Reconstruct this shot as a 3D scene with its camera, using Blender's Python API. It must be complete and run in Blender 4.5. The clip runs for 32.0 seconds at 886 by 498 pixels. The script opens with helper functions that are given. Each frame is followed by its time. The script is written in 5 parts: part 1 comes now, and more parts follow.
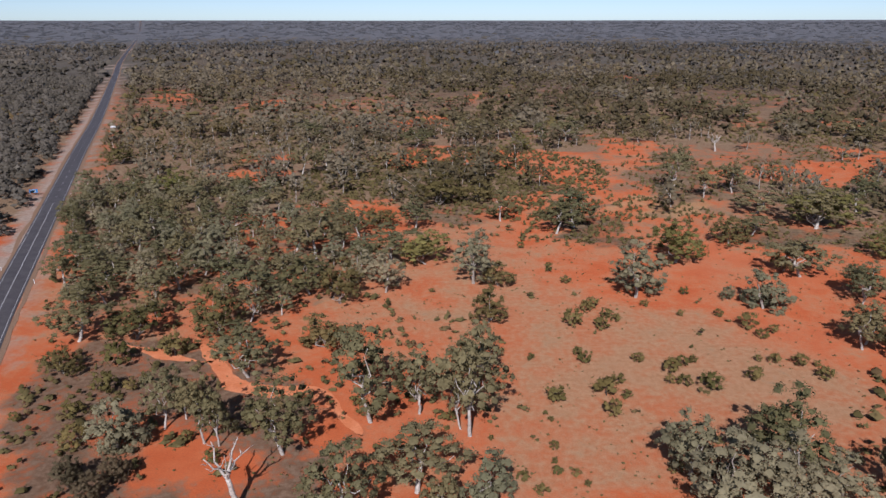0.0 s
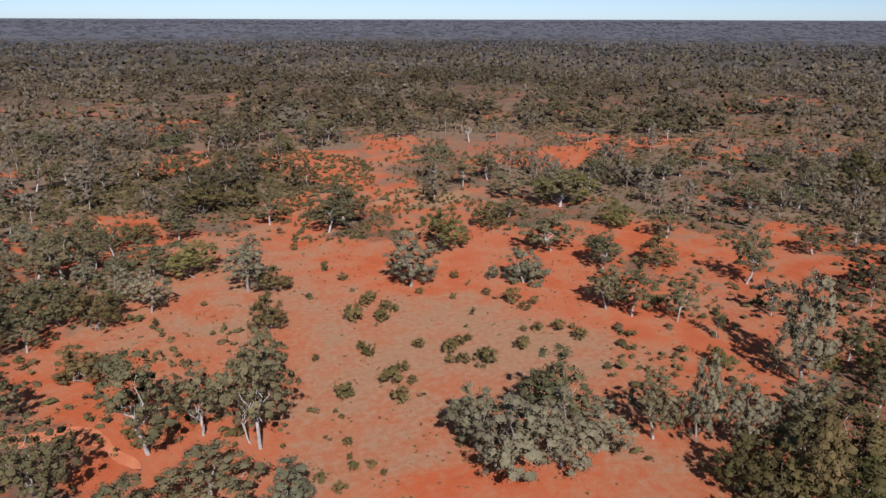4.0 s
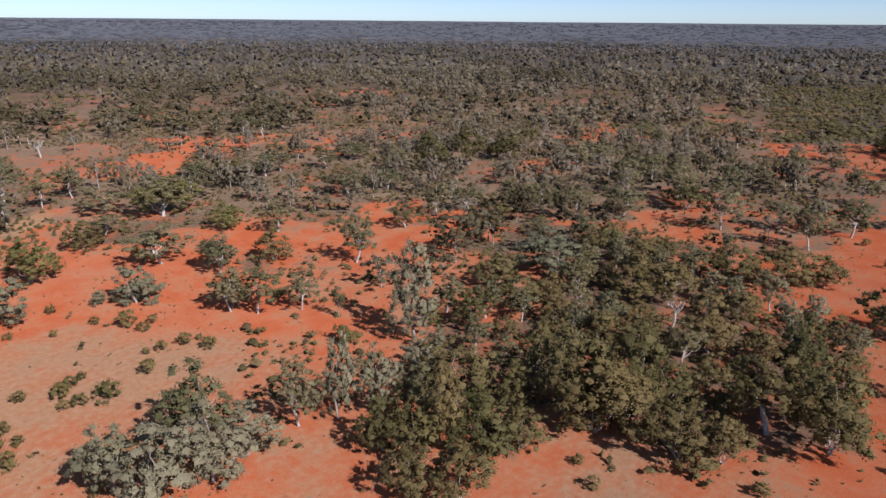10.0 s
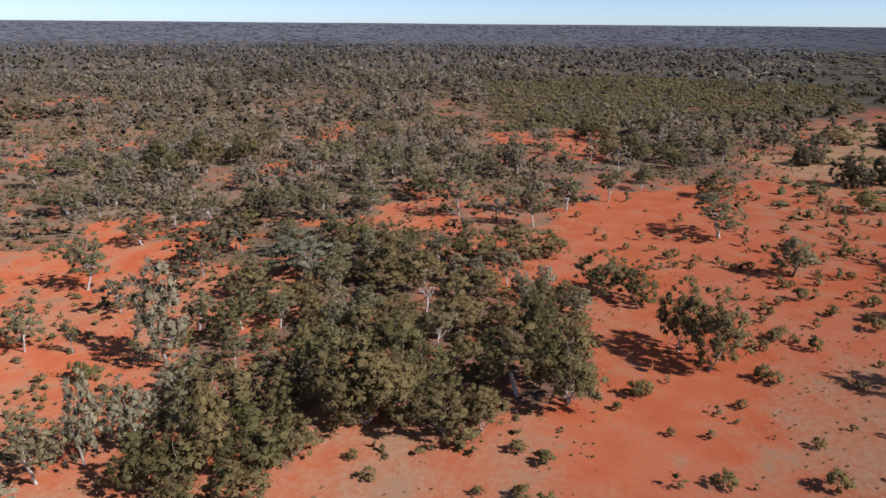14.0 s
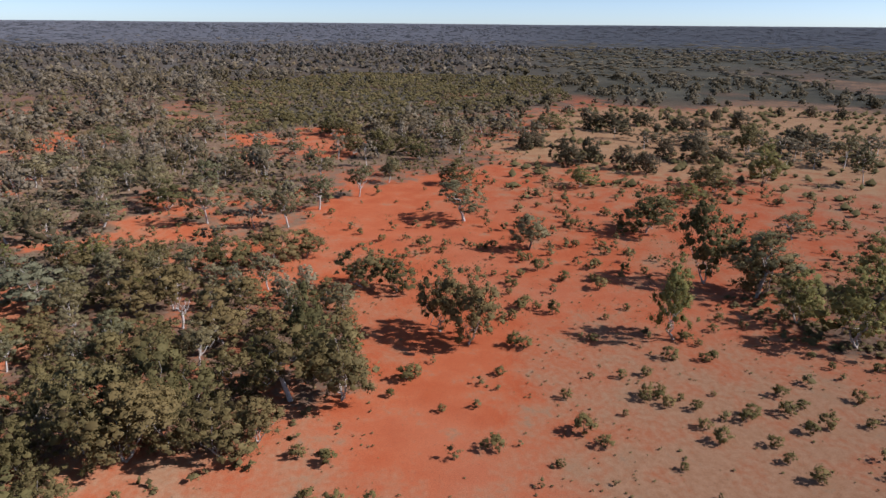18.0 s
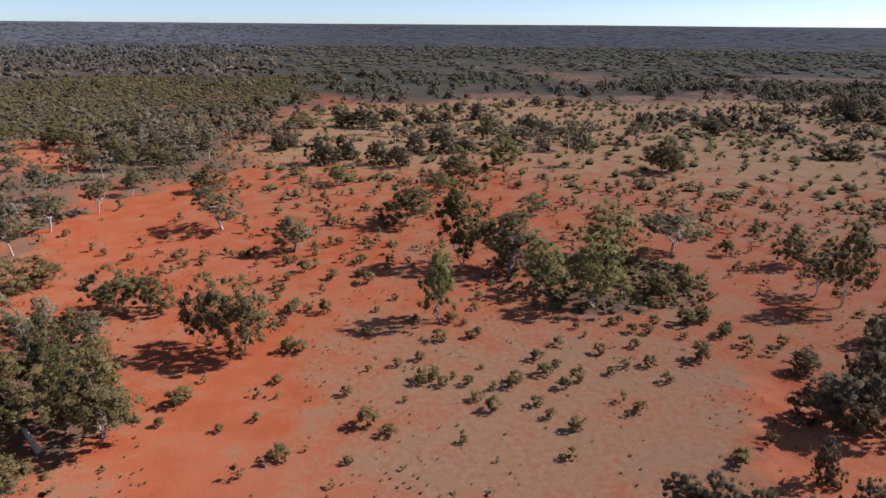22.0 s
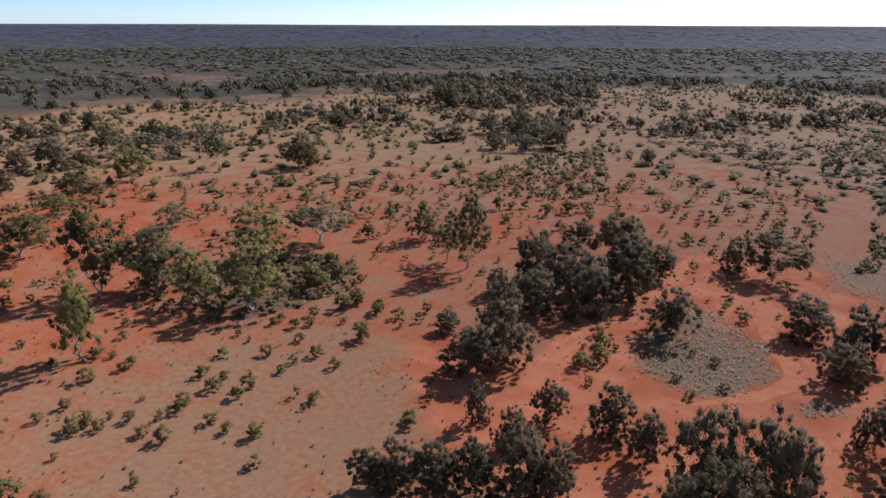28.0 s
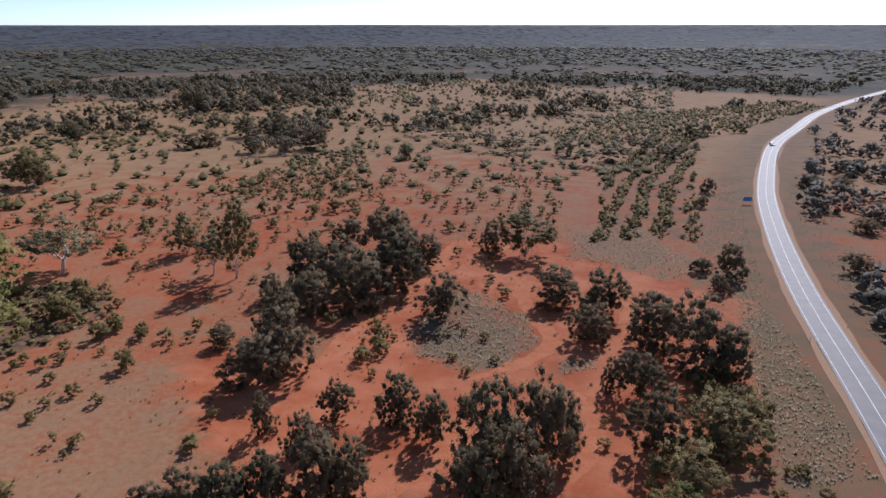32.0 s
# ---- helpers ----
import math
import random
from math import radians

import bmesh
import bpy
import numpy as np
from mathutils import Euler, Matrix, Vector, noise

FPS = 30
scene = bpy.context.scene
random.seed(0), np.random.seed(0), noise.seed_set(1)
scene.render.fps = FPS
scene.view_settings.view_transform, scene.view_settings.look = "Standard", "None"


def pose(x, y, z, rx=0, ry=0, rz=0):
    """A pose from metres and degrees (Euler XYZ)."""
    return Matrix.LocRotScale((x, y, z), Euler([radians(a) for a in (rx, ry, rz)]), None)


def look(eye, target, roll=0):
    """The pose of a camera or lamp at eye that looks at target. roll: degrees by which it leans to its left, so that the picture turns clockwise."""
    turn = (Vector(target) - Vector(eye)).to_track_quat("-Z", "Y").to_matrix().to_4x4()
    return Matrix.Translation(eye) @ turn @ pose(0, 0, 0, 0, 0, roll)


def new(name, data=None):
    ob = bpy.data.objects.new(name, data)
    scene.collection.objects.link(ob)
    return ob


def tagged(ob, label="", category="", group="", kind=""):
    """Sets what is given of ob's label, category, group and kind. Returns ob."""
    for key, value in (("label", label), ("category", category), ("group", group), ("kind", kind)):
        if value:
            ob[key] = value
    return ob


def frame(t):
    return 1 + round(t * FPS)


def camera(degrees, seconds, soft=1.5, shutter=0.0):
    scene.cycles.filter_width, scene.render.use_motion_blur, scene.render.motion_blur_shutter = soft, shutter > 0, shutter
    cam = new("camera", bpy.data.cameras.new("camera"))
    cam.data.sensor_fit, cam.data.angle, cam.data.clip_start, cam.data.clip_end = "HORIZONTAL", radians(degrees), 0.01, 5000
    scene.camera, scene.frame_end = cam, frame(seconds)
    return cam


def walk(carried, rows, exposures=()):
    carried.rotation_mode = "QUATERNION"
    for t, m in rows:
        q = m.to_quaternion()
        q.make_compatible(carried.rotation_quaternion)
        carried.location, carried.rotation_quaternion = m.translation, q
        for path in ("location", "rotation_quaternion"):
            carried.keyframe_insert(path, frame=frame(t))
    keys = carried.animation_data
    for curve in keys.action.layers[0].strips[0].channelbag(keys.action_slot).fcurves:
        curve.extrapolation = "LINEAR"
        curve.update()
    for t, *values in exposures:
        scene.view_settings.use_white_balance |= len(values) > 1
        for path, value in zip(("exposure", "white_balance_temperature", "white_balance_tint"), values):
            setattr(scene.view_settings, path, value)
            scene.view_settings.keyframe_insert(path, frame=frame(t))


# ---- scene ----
cam = camera(64.75, 32.0, 1.5)
# seconds, eye x y z, heading, pitch, roll: a drone that hovers at 62 m and turns on the spot
PATH = (
    (0.0, 0.00, 0.00, 62.00, -0.000, -18.116, -0.029),
    (1.0, -0.01, -0.02, 61.98, -4.093, -18.156, 0.100),
    (2.0, 0.01, -0.06, 61.96, -8.497, -18.160, 0.145),
    (3.0, 0.14, -0.13, 61.94, -13.969, -18.164, 0.140),
    (3.5, 0.19, -0.16, 61.93, -16.713, -18.174, 0.127),
    (4.0, 0.17, -0.17, 61.92, -19.248, -18.178, 0.180),
    (5.0, 0.17, -0.21, 61.92, -24.755, -18.194, 0.227),
    (5.5, 0.15, -0.22, 61.91, -27.408, -18.190, 0.258),
    (6.0, 0.12, -0.23, 61.92, -30.101, -18.209, 0.305),
    (7.0, 0.07, -0.26, 61.94, -35.497, -18.210, 0.353),
    (8.0, 0.04, -0.32, 61.93, -40.859, -18.187, 0.377),
    (9.0, 0.02, -0.40, 61.85, -46.201, -18.105, 0.440),
    (10.0, 0.01, -0.49, 61.74, -51.579, -18.048, 0.487),
    (11.0, 0.00, -0.57, 61.66, -56.974, -18.009, 0.514),
    (12.0, 0.02, -0.65, 61.66, -62.287, -17.909, 0.508),
    (13.0, 0.04, -0.77, 61.72, -67.488, -17.882, 0.508),
    (14.0, 0.03, -0.89, 61.78, -72.618, -17.869, 0.469),
    (14.5, 0.03, -0.94, 61.81, -75.196, -17.860, 0.427),
    (15.0, 0.04, -0.92, 61.76, -77.772, -17.858, 0.461),
    (16.0, 0.05, -0.93, 61.74, -82.935, -17.855, 0.459),
    (16.5, 0.05, -0.90, 61.70, -85.465, -17.854, 0.479),
    (17.0, 0.05, -0.90, 61.70, -88.092, -17.849, 0.491),
    (18.0, 0.04, -0.90, 61.72, -93.240, -17.859, 0.509),
    (19.0, 0.02, -0.90, 61.75, -98.254, -17.833, 0.536),
    (20.0, 0.01, -0.94, 61.78, -103.267, -17.808, 0.491),
    (21.0, 0.02, -1.02, 61.78, -108.257, -17.809, 0.457),
    (22.0, 0.04, -1.11, 61.78, -113.189, -17.815, 0.446),
    (23.0, 0.01, -1.18, 61.79, -118.152, -17.788, 0.434),
    (24.0, -0.06, -1.22, 61.83, -123.048, -17.765, 0.391),
    (25.0, -0.17, -1.24, 61.89, -127.902, -17.780, 0.388),
    (25.5, -0.23, -1.24, 61.92, -130.364, -17.786, 0.360),
    (26.0, -0.27, -1.24, 61.95, -132.786, -17.785, 0.327),
    (27.0, -0.39, -1.22, 62.02, -137.633, -17.783, 0.267),
    (27.5, -0.44, -1.22, 62.05, -140.071, -17.784, 0.225),
    (28.0, -0.50, -1.19, 62.08, -142.481, -17.766, 0.184),
    (29.0, -0.63, -1.16, 62.14, -147.304, -17.734, 0.115),
    (30.0, -0.78, -1.12, 62.17, -152.176, -17.715, 0.045),
    (31.0, -0.94, -1.05, 62.17, -157.052, -17.749, -0.020),
    (32.0, -1.11, -0.94, 62.16, -161.903, -17.775, -0.033),
)


def aim(x, y, z, yaw, pitch, roll):
    a, b = radians(yaw), radians(pitch)
    ahead = Vector((-math.sin(a) * math.cos(b), math.cos(a) * math.cos(b), math.sin(b)))
    return look((x, y, z), Vector((x, y, z)) + ahead * 100, roll)


walk(cam, [(t, aim(*p)) for t, *p in PATH], exposures=((0.0, -0.28, 6250, 13), (6.0, -0.26, 6200, 13), (12.0, 0.05, 6150, 13), (20.0, 0.12, 6180, 13), (26.0, 0.15, 6080, 12), (32.0, 0.18, 6000, 12)))

# ---- light ----
SUN_HEADING, SUN_HEIGHT = 188.0, 38.0  # degrees, clockwise from +y, and above the horizon
world = bpy.data.worlds.new("outback_sky")
scene.world = world
world.use_nodes = True
sky = world.node_tree.nodes.new("ShaderNodeTexSky")
sky.sky_type, sky.sun_disc = "NISHITA", False
sky.sun_elevation, sky.sun_rotation = radians(SUN_HEIGHT), radians(SUN_HEADING)
sky.altitude, sky.air_density, sky.dust_density, sky.ozone_density = 200, 0.45, 0.3, 1.0
world.node_tree.links.new(sky.outputs[0], world.node_tree.nodes["Background"].inputs[0])
world.node_tree.nodes["Background"].inputs[1].default_value = 0.126
sun_data = bpy.data.lights.new("sun", "SUN")
sun_data.energy, sun_data.angle, sun_data.color = 5.15, radians(0.53), (1.0, 0.95, 0.98)
sun = new("sun", sun_data)
sh, se = radians(SUN_HEADING), radians(SUN_HEIGHT)
to_sun = Vector((math.sin(sh) * math.cos(se), math.cos(sh) * math.cos(se), math.sin(se)))
sun.matrix_world = look((0, 0, 300), Vector((0, 0, 300)) - to_sun * 10)


# ---- materials ----
class Nodes:
    """Short ways to lay out a node material."""

    def __init__(self, name):
        self.mat = bpy.data.materials.new(name)
        self.mat.use_nodes = True
        self.tree = self.mat.node_tree
        self.bsdf = self.tree.nodes["Principled BSDF"]

    def add(self, kind, **inputs):
        node = self.tree.nodes.new("ShaderNode" + kind)
        for key, value in inputs.items():
            self.put(node, key.replace("_", " "), value)
        return node

    def put(self, node, key, value):
        if hasattr(value, "is_output"):
            self.tree.links.new(value, node.inputs[key])
        else:
            node.inputs[key].default_value = value

    def noise(self, scale, detail=4, rough=0.55, vector=None):
        node = self.add("TexNoise", Scale=scale, Detail=detail, Roughness=rough)
        self.tree.links.new(vector or self.place(), node.inputs["Vector"])
        return node.outputs["Fac"]

    def place(self):
        return self.tree.nodes.new("ShaderNodeNewGeometry").outputs["Position"]

    def span(self, value, a, b, c=0.0, d=1.0):
        node = self.add("MapRange")
        node.inputs[0].default_value = 0
        self.tree.links.new(value, node.inputs[0])
        for n, v in enumerate((a, b, c, d)):
            node.inputs[n + 1].default_value = v
        return node.outputs[0]

    def math(self, how, a, b):
        node = self.tree.nodes.new("ShaderNodeMath")
        node.operation = how
        for n, v in enumerate((a, b)):
            if hasattr(v, "is_output"):
                self.tree.links.new(v, node.inputs[n])
            else:
                node.inputs[n].default_value = v
        return node.outputs[0]

    def mix(self, fac, a, b, how="MIX"):
        node = self.tree.nodes.new("ShaderNodeMix")
        node.data_type, node.blend_type = "RGBA", how
        for key, v in ((0, fac), (6, a), (7, b)):
            if hasattr(v, "is_output"):
                self.tree.links.new(v, node.inputs[key])
            else:
                node.inputs[key].default_value = (*v, 1) if key else v
        return node.outputs[2]

    def attr(self, name):
        node = self.tree.nodes.new("ShaderNodeAttribute")
        node.attribute_name = name
        return node.outputs["Fac"]

    def bump(self, height, strength, distance):
        node = self.add("Bump", Strength=strength, Distance=distance, Height=height)
        self.tree.links.new(node.outputs[0], self.bsdf.inputs["Normal"])

    def lit_through(self, colour, share):
        """Thin leaves let some light through."""
        thin = self.add("BsdfTranslucent", Color=colour)
        blend = self.add("MixShader", Fac=share)
        self.tree.links.new(self.bsdf.outputs[0], blend.inputs[1])
        self.tree.links.new(thin.outputs[0], blend.inputs[2])
        self.tree.links.new(blend.outputs[0], self.tree.nodes["Material Output"].inputs[0])
        return self.mat

    def done(self, colour, rough=0.9, metal=0.0, gloss=0.3):
        self.put(self.bsdf, "Base Color", colour if hasattr(colour, "is_output") else (*colour, 1))
        self.put(self.bsdf, "Roughness", rough)
        self.put(self.bsdf, "Metallic", metal)
        self.put(self.bsdf, "Specular IOR Level", gloss)
        return self.mat


def leaf_material(name, dark, light, warm, through_light=0.22):
    """Foliage: every tree its own tone, every spray a little lighter or darker."""
    n = Nodes(name)
    info = n.tree.nodes.new("ShaderNodeObjectInfo").outputs["Random"]
    island = n.tree.nodes.new("ShaderNodeNewGeometry").outputs["Random Per Island"]
    tone = n.mix(n.span(n.noise(0.55, 3), 0.35, 0.65), dark, light)
    tone = n.mix(n.math("MULTIPLY", info, 0.45), tone, warm)
    own = n.math("FRACT", n.math("MULTIPLY", info, 7.13), 0.0)
    tone = n.mix(1.0, tone, n.mix(own, (0.72, 0.78, 0.74), (1.22, 1.16, 1.18)), "MULTIPLY")
    tone = n.mix(1.0, tone, n.mix(island, (0.84, 0.84, 0.83), (1.14, 1.14, 1.12)), "MULTIPLY")
    n.put(n.bsdf, "Diffuse Roughness", 0.25)
    n.done(tone, 0.7, 0, 0.1)
    return n.lit_through(tone, through_light)


def tinted_material(name, dark, light, warm):
    """Foliage of joined plants, whose tone is kept plant by plant."""
    n = Nodes(name)
    tint = n.attr("tint")
    island = n.tree.nodes.new("ShaderNodeNewGeometry").outputs["Random Per Island"]
    tone = n.mix(n.span(tint, 0.0, 0.7), dark, light)
    tone = n.mix(n.span(tint, 0.7, 1.0, 0, 0.8), tone, warm)
    tone = n.mix(1.0, tone, n.mix(island, (0.86, 0.86, 0.86), (1.14, 1.14, 1.12)), "MULTIPLY")
    n.put(n.bsdf, "Diffuse Roughness", 0.25)
    n.done(tone, 0.75, 0, 0.1)
    return n.lit_through(tone, 0.32)


def bark_material(name, pale, dark, scale=3.0):
    n = Nodes(name)
    streak = n.noise(scale, 5, 0.65)
    tone = n.mix(n.span(streak, 0.42, 0.62), pale, dark)
    n.bump(streak, 0.5, 0.05)
    return n.done(tone, 0.8, 0, 0.25)


def plain_material(name, colour, rough=0.6, metal=0.0, gloss=0.4, grime=0.15):
    n = Nodes(name)
    dull = tuple(c * (1 - 2 * grime) for c in colour)
    return n.done(n.mix(n.span(n.noise(2.3, 5), 0.3, 0.7), colour, dull), rough, metal, gloss)


GUM_LEAF = leaf_material("gum_foliage", (0.160, 0.142, 0.070), (0.262, 0.232, 0.126), (0.225, 0.172, 0.074), 0.26)
SILVER_LEAF = leaf_material("silver_foliage", (0.225, 0.200, 0.122), (0.330, 0.293, 0.180), (0.285, 0.238, 0.136), 0.24)
BOX_LEAF = leaf_material("box_foliage", (0.122, 0.102, 0.040), (0.205, 0.168, 0.070), (0.210, 0.144, 0.058), 0.24)
PALE_LEAF = leaf_material("pale_foliage", (0.210, 0.195, 0.066), (0.300, 0.275, 0.098), (0.280, 0.230, 0.084), 0.42)
MULGA_LEAF = leaf_material("mulga_foliage", (0.150, 0.122, 0.072), (0.215, 0.172, 0.104), (0.205, 0.148, 0.084), 0.52)
BUSH_LEAF = leaf_material("bush_foliage", (0.148, 0.122, 0.042), (0.235, 0.190, 0.072), (0.235, 0.160, 0.062), 0.28)
FAR_LEAF = tinted_material("woodland_foliage", (0.128, 0.101, 0.052), (0.275, 0.228, 0.156), (0.190, 0.140, 0.070))
# grey of the mulgas; far woods also take it in place of haze
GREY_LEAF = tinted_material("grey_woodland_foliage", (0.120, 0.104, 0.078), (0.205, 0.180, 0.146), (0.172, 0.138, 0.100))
# haze put into the leaf colour: blue-grey for the farthest trees
HAZE_LEAF = tinted_material("hazy_foliage", (0.108, 0.112, 0.12), (0.164, 0.168, 0.178), (0.146, 0.142, 0.142))
SCRUB_LEAF = tinted_material("scrub_foliage", (0.130, 0.106, 0.042), (0.225, 0.180, 0.076), (0.225, 0.138, 0.070))
GRASS_LEAF = tinted_material("tussock_blades", (0.25, 0.215, 0.14), (0.39, 0.345, 0.235), (0.32, 0.26, 0.16))
PALE_BARK = bark_material("pale_bark", (0.46, 0.41, 0.35), (0.28, 0.23, 0.185))
WHITE_BARK = bark_material("white_bark", (0.6, 0.55, 0.48), (0.36, 0.31, 0.26))
DARK_BARK = bark_material("dark_bark", (0.14, 0.11, 0.085), (0.06, 0.045, 0.035))


def ground_material():
    n = Nodes("red_earth")
    wide, mid, fine, grit = n.noise(0.018, 5, 0.6), n.noise(0.11, 5, 0.6), n.noise(0.8, 4, 0.6), n.noise(5.0, 3, 0.7)
    red = n.mix(n.span(mid, 0.35, 0.7), (0.42, 0.1, 0.036), (0.5, 0.15, 0.062))
    red = n.mix(n.span(wide, 0.5, 0.72, 0, 0.5), red, (0.44, 0.18, 0.095))
    # grey-green herbs and dry grass that lie thinly over the soil
    herb = n.mix(n.span(fine, 0.35, 0.65), (0.31, 0.16, 0.082), (0.38, 0.214, 0.118))
    patch = n.math("ADD", n.span(mid, 0.4, 0.72, -0.3, 0.45), n.span(fine, 0.3, 0.7, -0.25, 0.25))
    grown = n.math("ADD", n.attr("herb"), patch)
    tone = n.mix(n.span(grown, 0.0, 1.0), red, herb)
    sand = n.mix(n.span(mid, 0.35, 0.7), (0.325, 0.18, 0.087), (0.43, 0.255, 0.129))
    tone = n.mix(n.span(n.math("ADD", n.attr("sand"), n.span(mid, 0.3, 0.7, -0.35, 0.35)), 0.2, 0.8), tone, sand)
    litter = n.mix(n.span(fine, 0.35, 0.65), (0.12, 0.068, 0.04), (0.2, 0.13, 0.085))
    tone = n.mix(n.span(n.math("ADD", n.attr("litter"), n.math("MULTIPLY", patch, 0.8)), 0.35, 0.85), tone, litter)
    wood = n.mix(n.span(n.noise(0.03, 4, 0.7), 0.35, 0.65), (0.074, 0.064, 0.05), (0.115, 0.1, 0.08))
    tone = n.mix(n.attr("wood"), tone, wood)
    scrub = n.mix(n.span(fine, 0.35, 0.65), (0.085, 0.06, 0.037), (0.125, 0.09, 0.056))
    tone = n.mix(n.span(n.math("ADD", n.attr("scrub"), n.span(mid, 0.3, 0.7, -0.3, 0.3)), 0.3, 0.7), tone, scrub)
    # distance haze put into the ground colour as a blue-grey tone
    haze_blue = n.mix(n.span(n.noise(0.011, 5, 0.75), 0.35, 0.65), (0.088, 0.09, 0.097), (0.138, 0.14, 0.147))
    mat_tone = n.mix(n.span(fine, 0.35, 0.65), (0.2, 0.132, 0.078), (0.27, 0.188, 0.115))
    tone = n.mix(n.span(n.math("ADD", n.attr("grey"), patch), 0.2, 1.0), tone, mat_tone)
    verge = n.mix(n.span(mid, 0.4, 0.65), (0.275, 0.162, 0.09), (0.22, 0.148, 0.08))
    tone = n.mix(n.span(n.math("ADD", n.attr("verge"), n.math("MULTIPLY", patch, 0.9)), 0.25, 1.0), tone, verge)
    tone = n.mix(n.attr("far"), tone, haze_blue)
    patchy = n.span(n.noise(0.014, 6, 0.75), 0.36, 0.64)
    # olive heath nearby; far off its colour goes blue-grey to imitate haze
    heath_and_haze = n.mix(n.attr("far"), n.mix(patchy, (0.052, 0.05, 0.032), (0.11, 0.1, 0.066)), n.mix(patchy, (0.045, 0.05, 0.054), (0.09, 0.097, 0.104)))
    tone = n.mix(n.attr("heath"), tone, heath_and_haze)
    loose = n.mix(n.span(mid, 0.35, 0.65), (0.5, 0.155, 0.066), (0.6, 0.225, 0.112))
    tone = n.mix(n.span(n.math("ADD", n.attr("loose"), n.span(mid, 0.3, 0.7, -0.3, 0.2)), 0.15, 0.9), tone, loose)
    gravel = n.mix(n.span(fine, 0.35, 0.65), (0.27, 0.2, 0.155), (0.36, 0.28, 0.225))
    tone = n.mix(n.span(n.math("ADD", n.attr("gravel"), n.span(mid, 0.3, 0.7, -0.4, 0.25)), 0.2, 0.9), tone, gravel)
    speck = n.noise(1.7, 5, 0.75)
    tone = n.mix(n.span(speck, 0.56, 0.72, 0, 0.55), tone, (0.15, 0.085, 0.05))
    tone = n.mix(1.0, tone, n.mix(n.span(grit, 0.3, 0.7), (0.78, 0.78, 0.78), (1.17, 1.17, 1.17)), "MULTIPLY")
    n.put(n.bsdf, "Diffuse Roughness", 0.55)
    n.bump(n.math("ADD", n.math("MULTIPLY", fine, 0.6), n.math("MULTIPLY", grit, 0.25)), 0.3, 0.25)
    return n.done(tone, 0.95, 0, 0.1)


GROUND = ground_material()


def road_material():
    n = Nodes("asphalt")
    tone = n.mix(n.span(n.noise(0.35, 5), 0.35, 0.65), (0.062, 0.056, 0.058), (0.095, 0.086, 0.086))
    tone = n.mix(n.span(n.noise(9.0, 3, 0.7), 0.45, 0.7, 0, 0.4), tone, (0.19, 0.17, 0.165))
    n.bump(n.noise(14.0, 3, 0.7), 0.3, 0.02)
    return n.done(tone, 0.66, 0, 0.3)


ASPHALT = road_material()
LINE_PAINT = plain_material("road_paint", (0.55, 0.54, 0.53), 0.65, 0, 0.3)
SHOULDER = plain_material("shoulder_gravel", (0.31, 0.195, 0.125), 0.95, 0, 0.1, 0.12)
BLUE_PAINT = plain_material("blue_sign_paint", (0.03, 0.26, 0.62), 0.45)
WHITE_PAINT = plain_material("white_paint", (0.8, 0.8, 0.78), 0.4, 0, 0.5, 0.05)
STEEL = plain_material("galvanised_steel", (0.5, 0.5, 0.5), 0.4, 0.9)
GLASS = plain_material("dark_glass", (0.02, 0.024, 0.028), 0.08, 0, 0.6, 0.0)
RUBBER = plain_material("tyre_rubber", (0.03, 0.03, 0.03), 0.85)
LAMP_GLASS = plain_material("lamp_glass", (0.75, 0.75, 0.72), 0.15)


def track_material():
    n = Nodes("track_sand")
    tone = n.mix(n.span(n.noise(0.3, 5, 0.6), 0.35, 0.65), (0.53, 0.172, 0.072), (0.62, 0.245, 0.12))
    tone = n.mix(n.span(n.noise(2.5, 4), 0.4, 0.7, 0, 0.35), tone, (0.33, 0.1, 0.045))
    n.put(n.bsdf, "Diffuse Roughness", 0.55)
    n.bump(n.noise(1.6, 4), 0.5, 0.15)
    return n.done(tone, 0.95, 0, 0.1)


TRACK = track_material()


# ---- plan of the land ----
WOOD_WEST = ((-138, 255), (-98, 171), (-86, 142), (-69, 133), (-58, 147), (-42, 129), (-35, 140), (-20, 161), (-25, 210), (-51, 233), (-73, 264))
WOOD_EAST = ((113, 92), (119, 74), (165, 79), (177, 105), (181, 62), (165, 45), (161, 24), (140, 9), (110, 7), (100, 20), (92, 26), (93, 37), (94, 48), (88, 50), (78, 47), (75, 61), (76, 66))
CLEARING = ((-21, 171), (-10, 142), (14, 142), (9, 104), (9, 83), (29, 82), (63, 94), (84, 120), (97, 155), (91, 171), (79, 180), (43, 190), (19, 195))
PALE_FLAT = ((62, 249), (85, 259), (96, 243), (86, 225), (68, 221), (53, 228))
GREY_A = ((47, -152), (40, -156), (26, -144), (21, -132), (24, -120), (31, -114), (43, -118), (49, -130))
GREY_B = ((16, -124), (10, -129), (8, -123), (14, -119))
GREY_C = ((-20, -186), (-29, -149), (-34, -102), (-22, -95), (-19, -122), (-19, -146))
GREY_D = ((25, -209), (8, -228), (-12, -193), (-3, -176), (10, -186), (24, -186))
TRACK_A = ((58, -192), (55, -166), (58, -144), (60, -124), (59, -108))
TRACK_B = ((32, -174), (30, -157), (21, -139), (18, -131), (22, -122), (28, -114), (33, -109))
TRACK_C = ((18, -127), (8, -129), (4, -139), (5, -158), (6, -169))
TRACK_D = ((11, -114), (7, -106), (6, -96), (8, -85))
TRACK_E = ((26, -109), (28, -90), (30, -79), (33, -73))
TRACK_F = ((-65, 129), (-52, 122), (-44, 120))
TRACK_G = ((-51, 132), (-42, 118), (-36, 110), (-22, 108), (-13, 95))
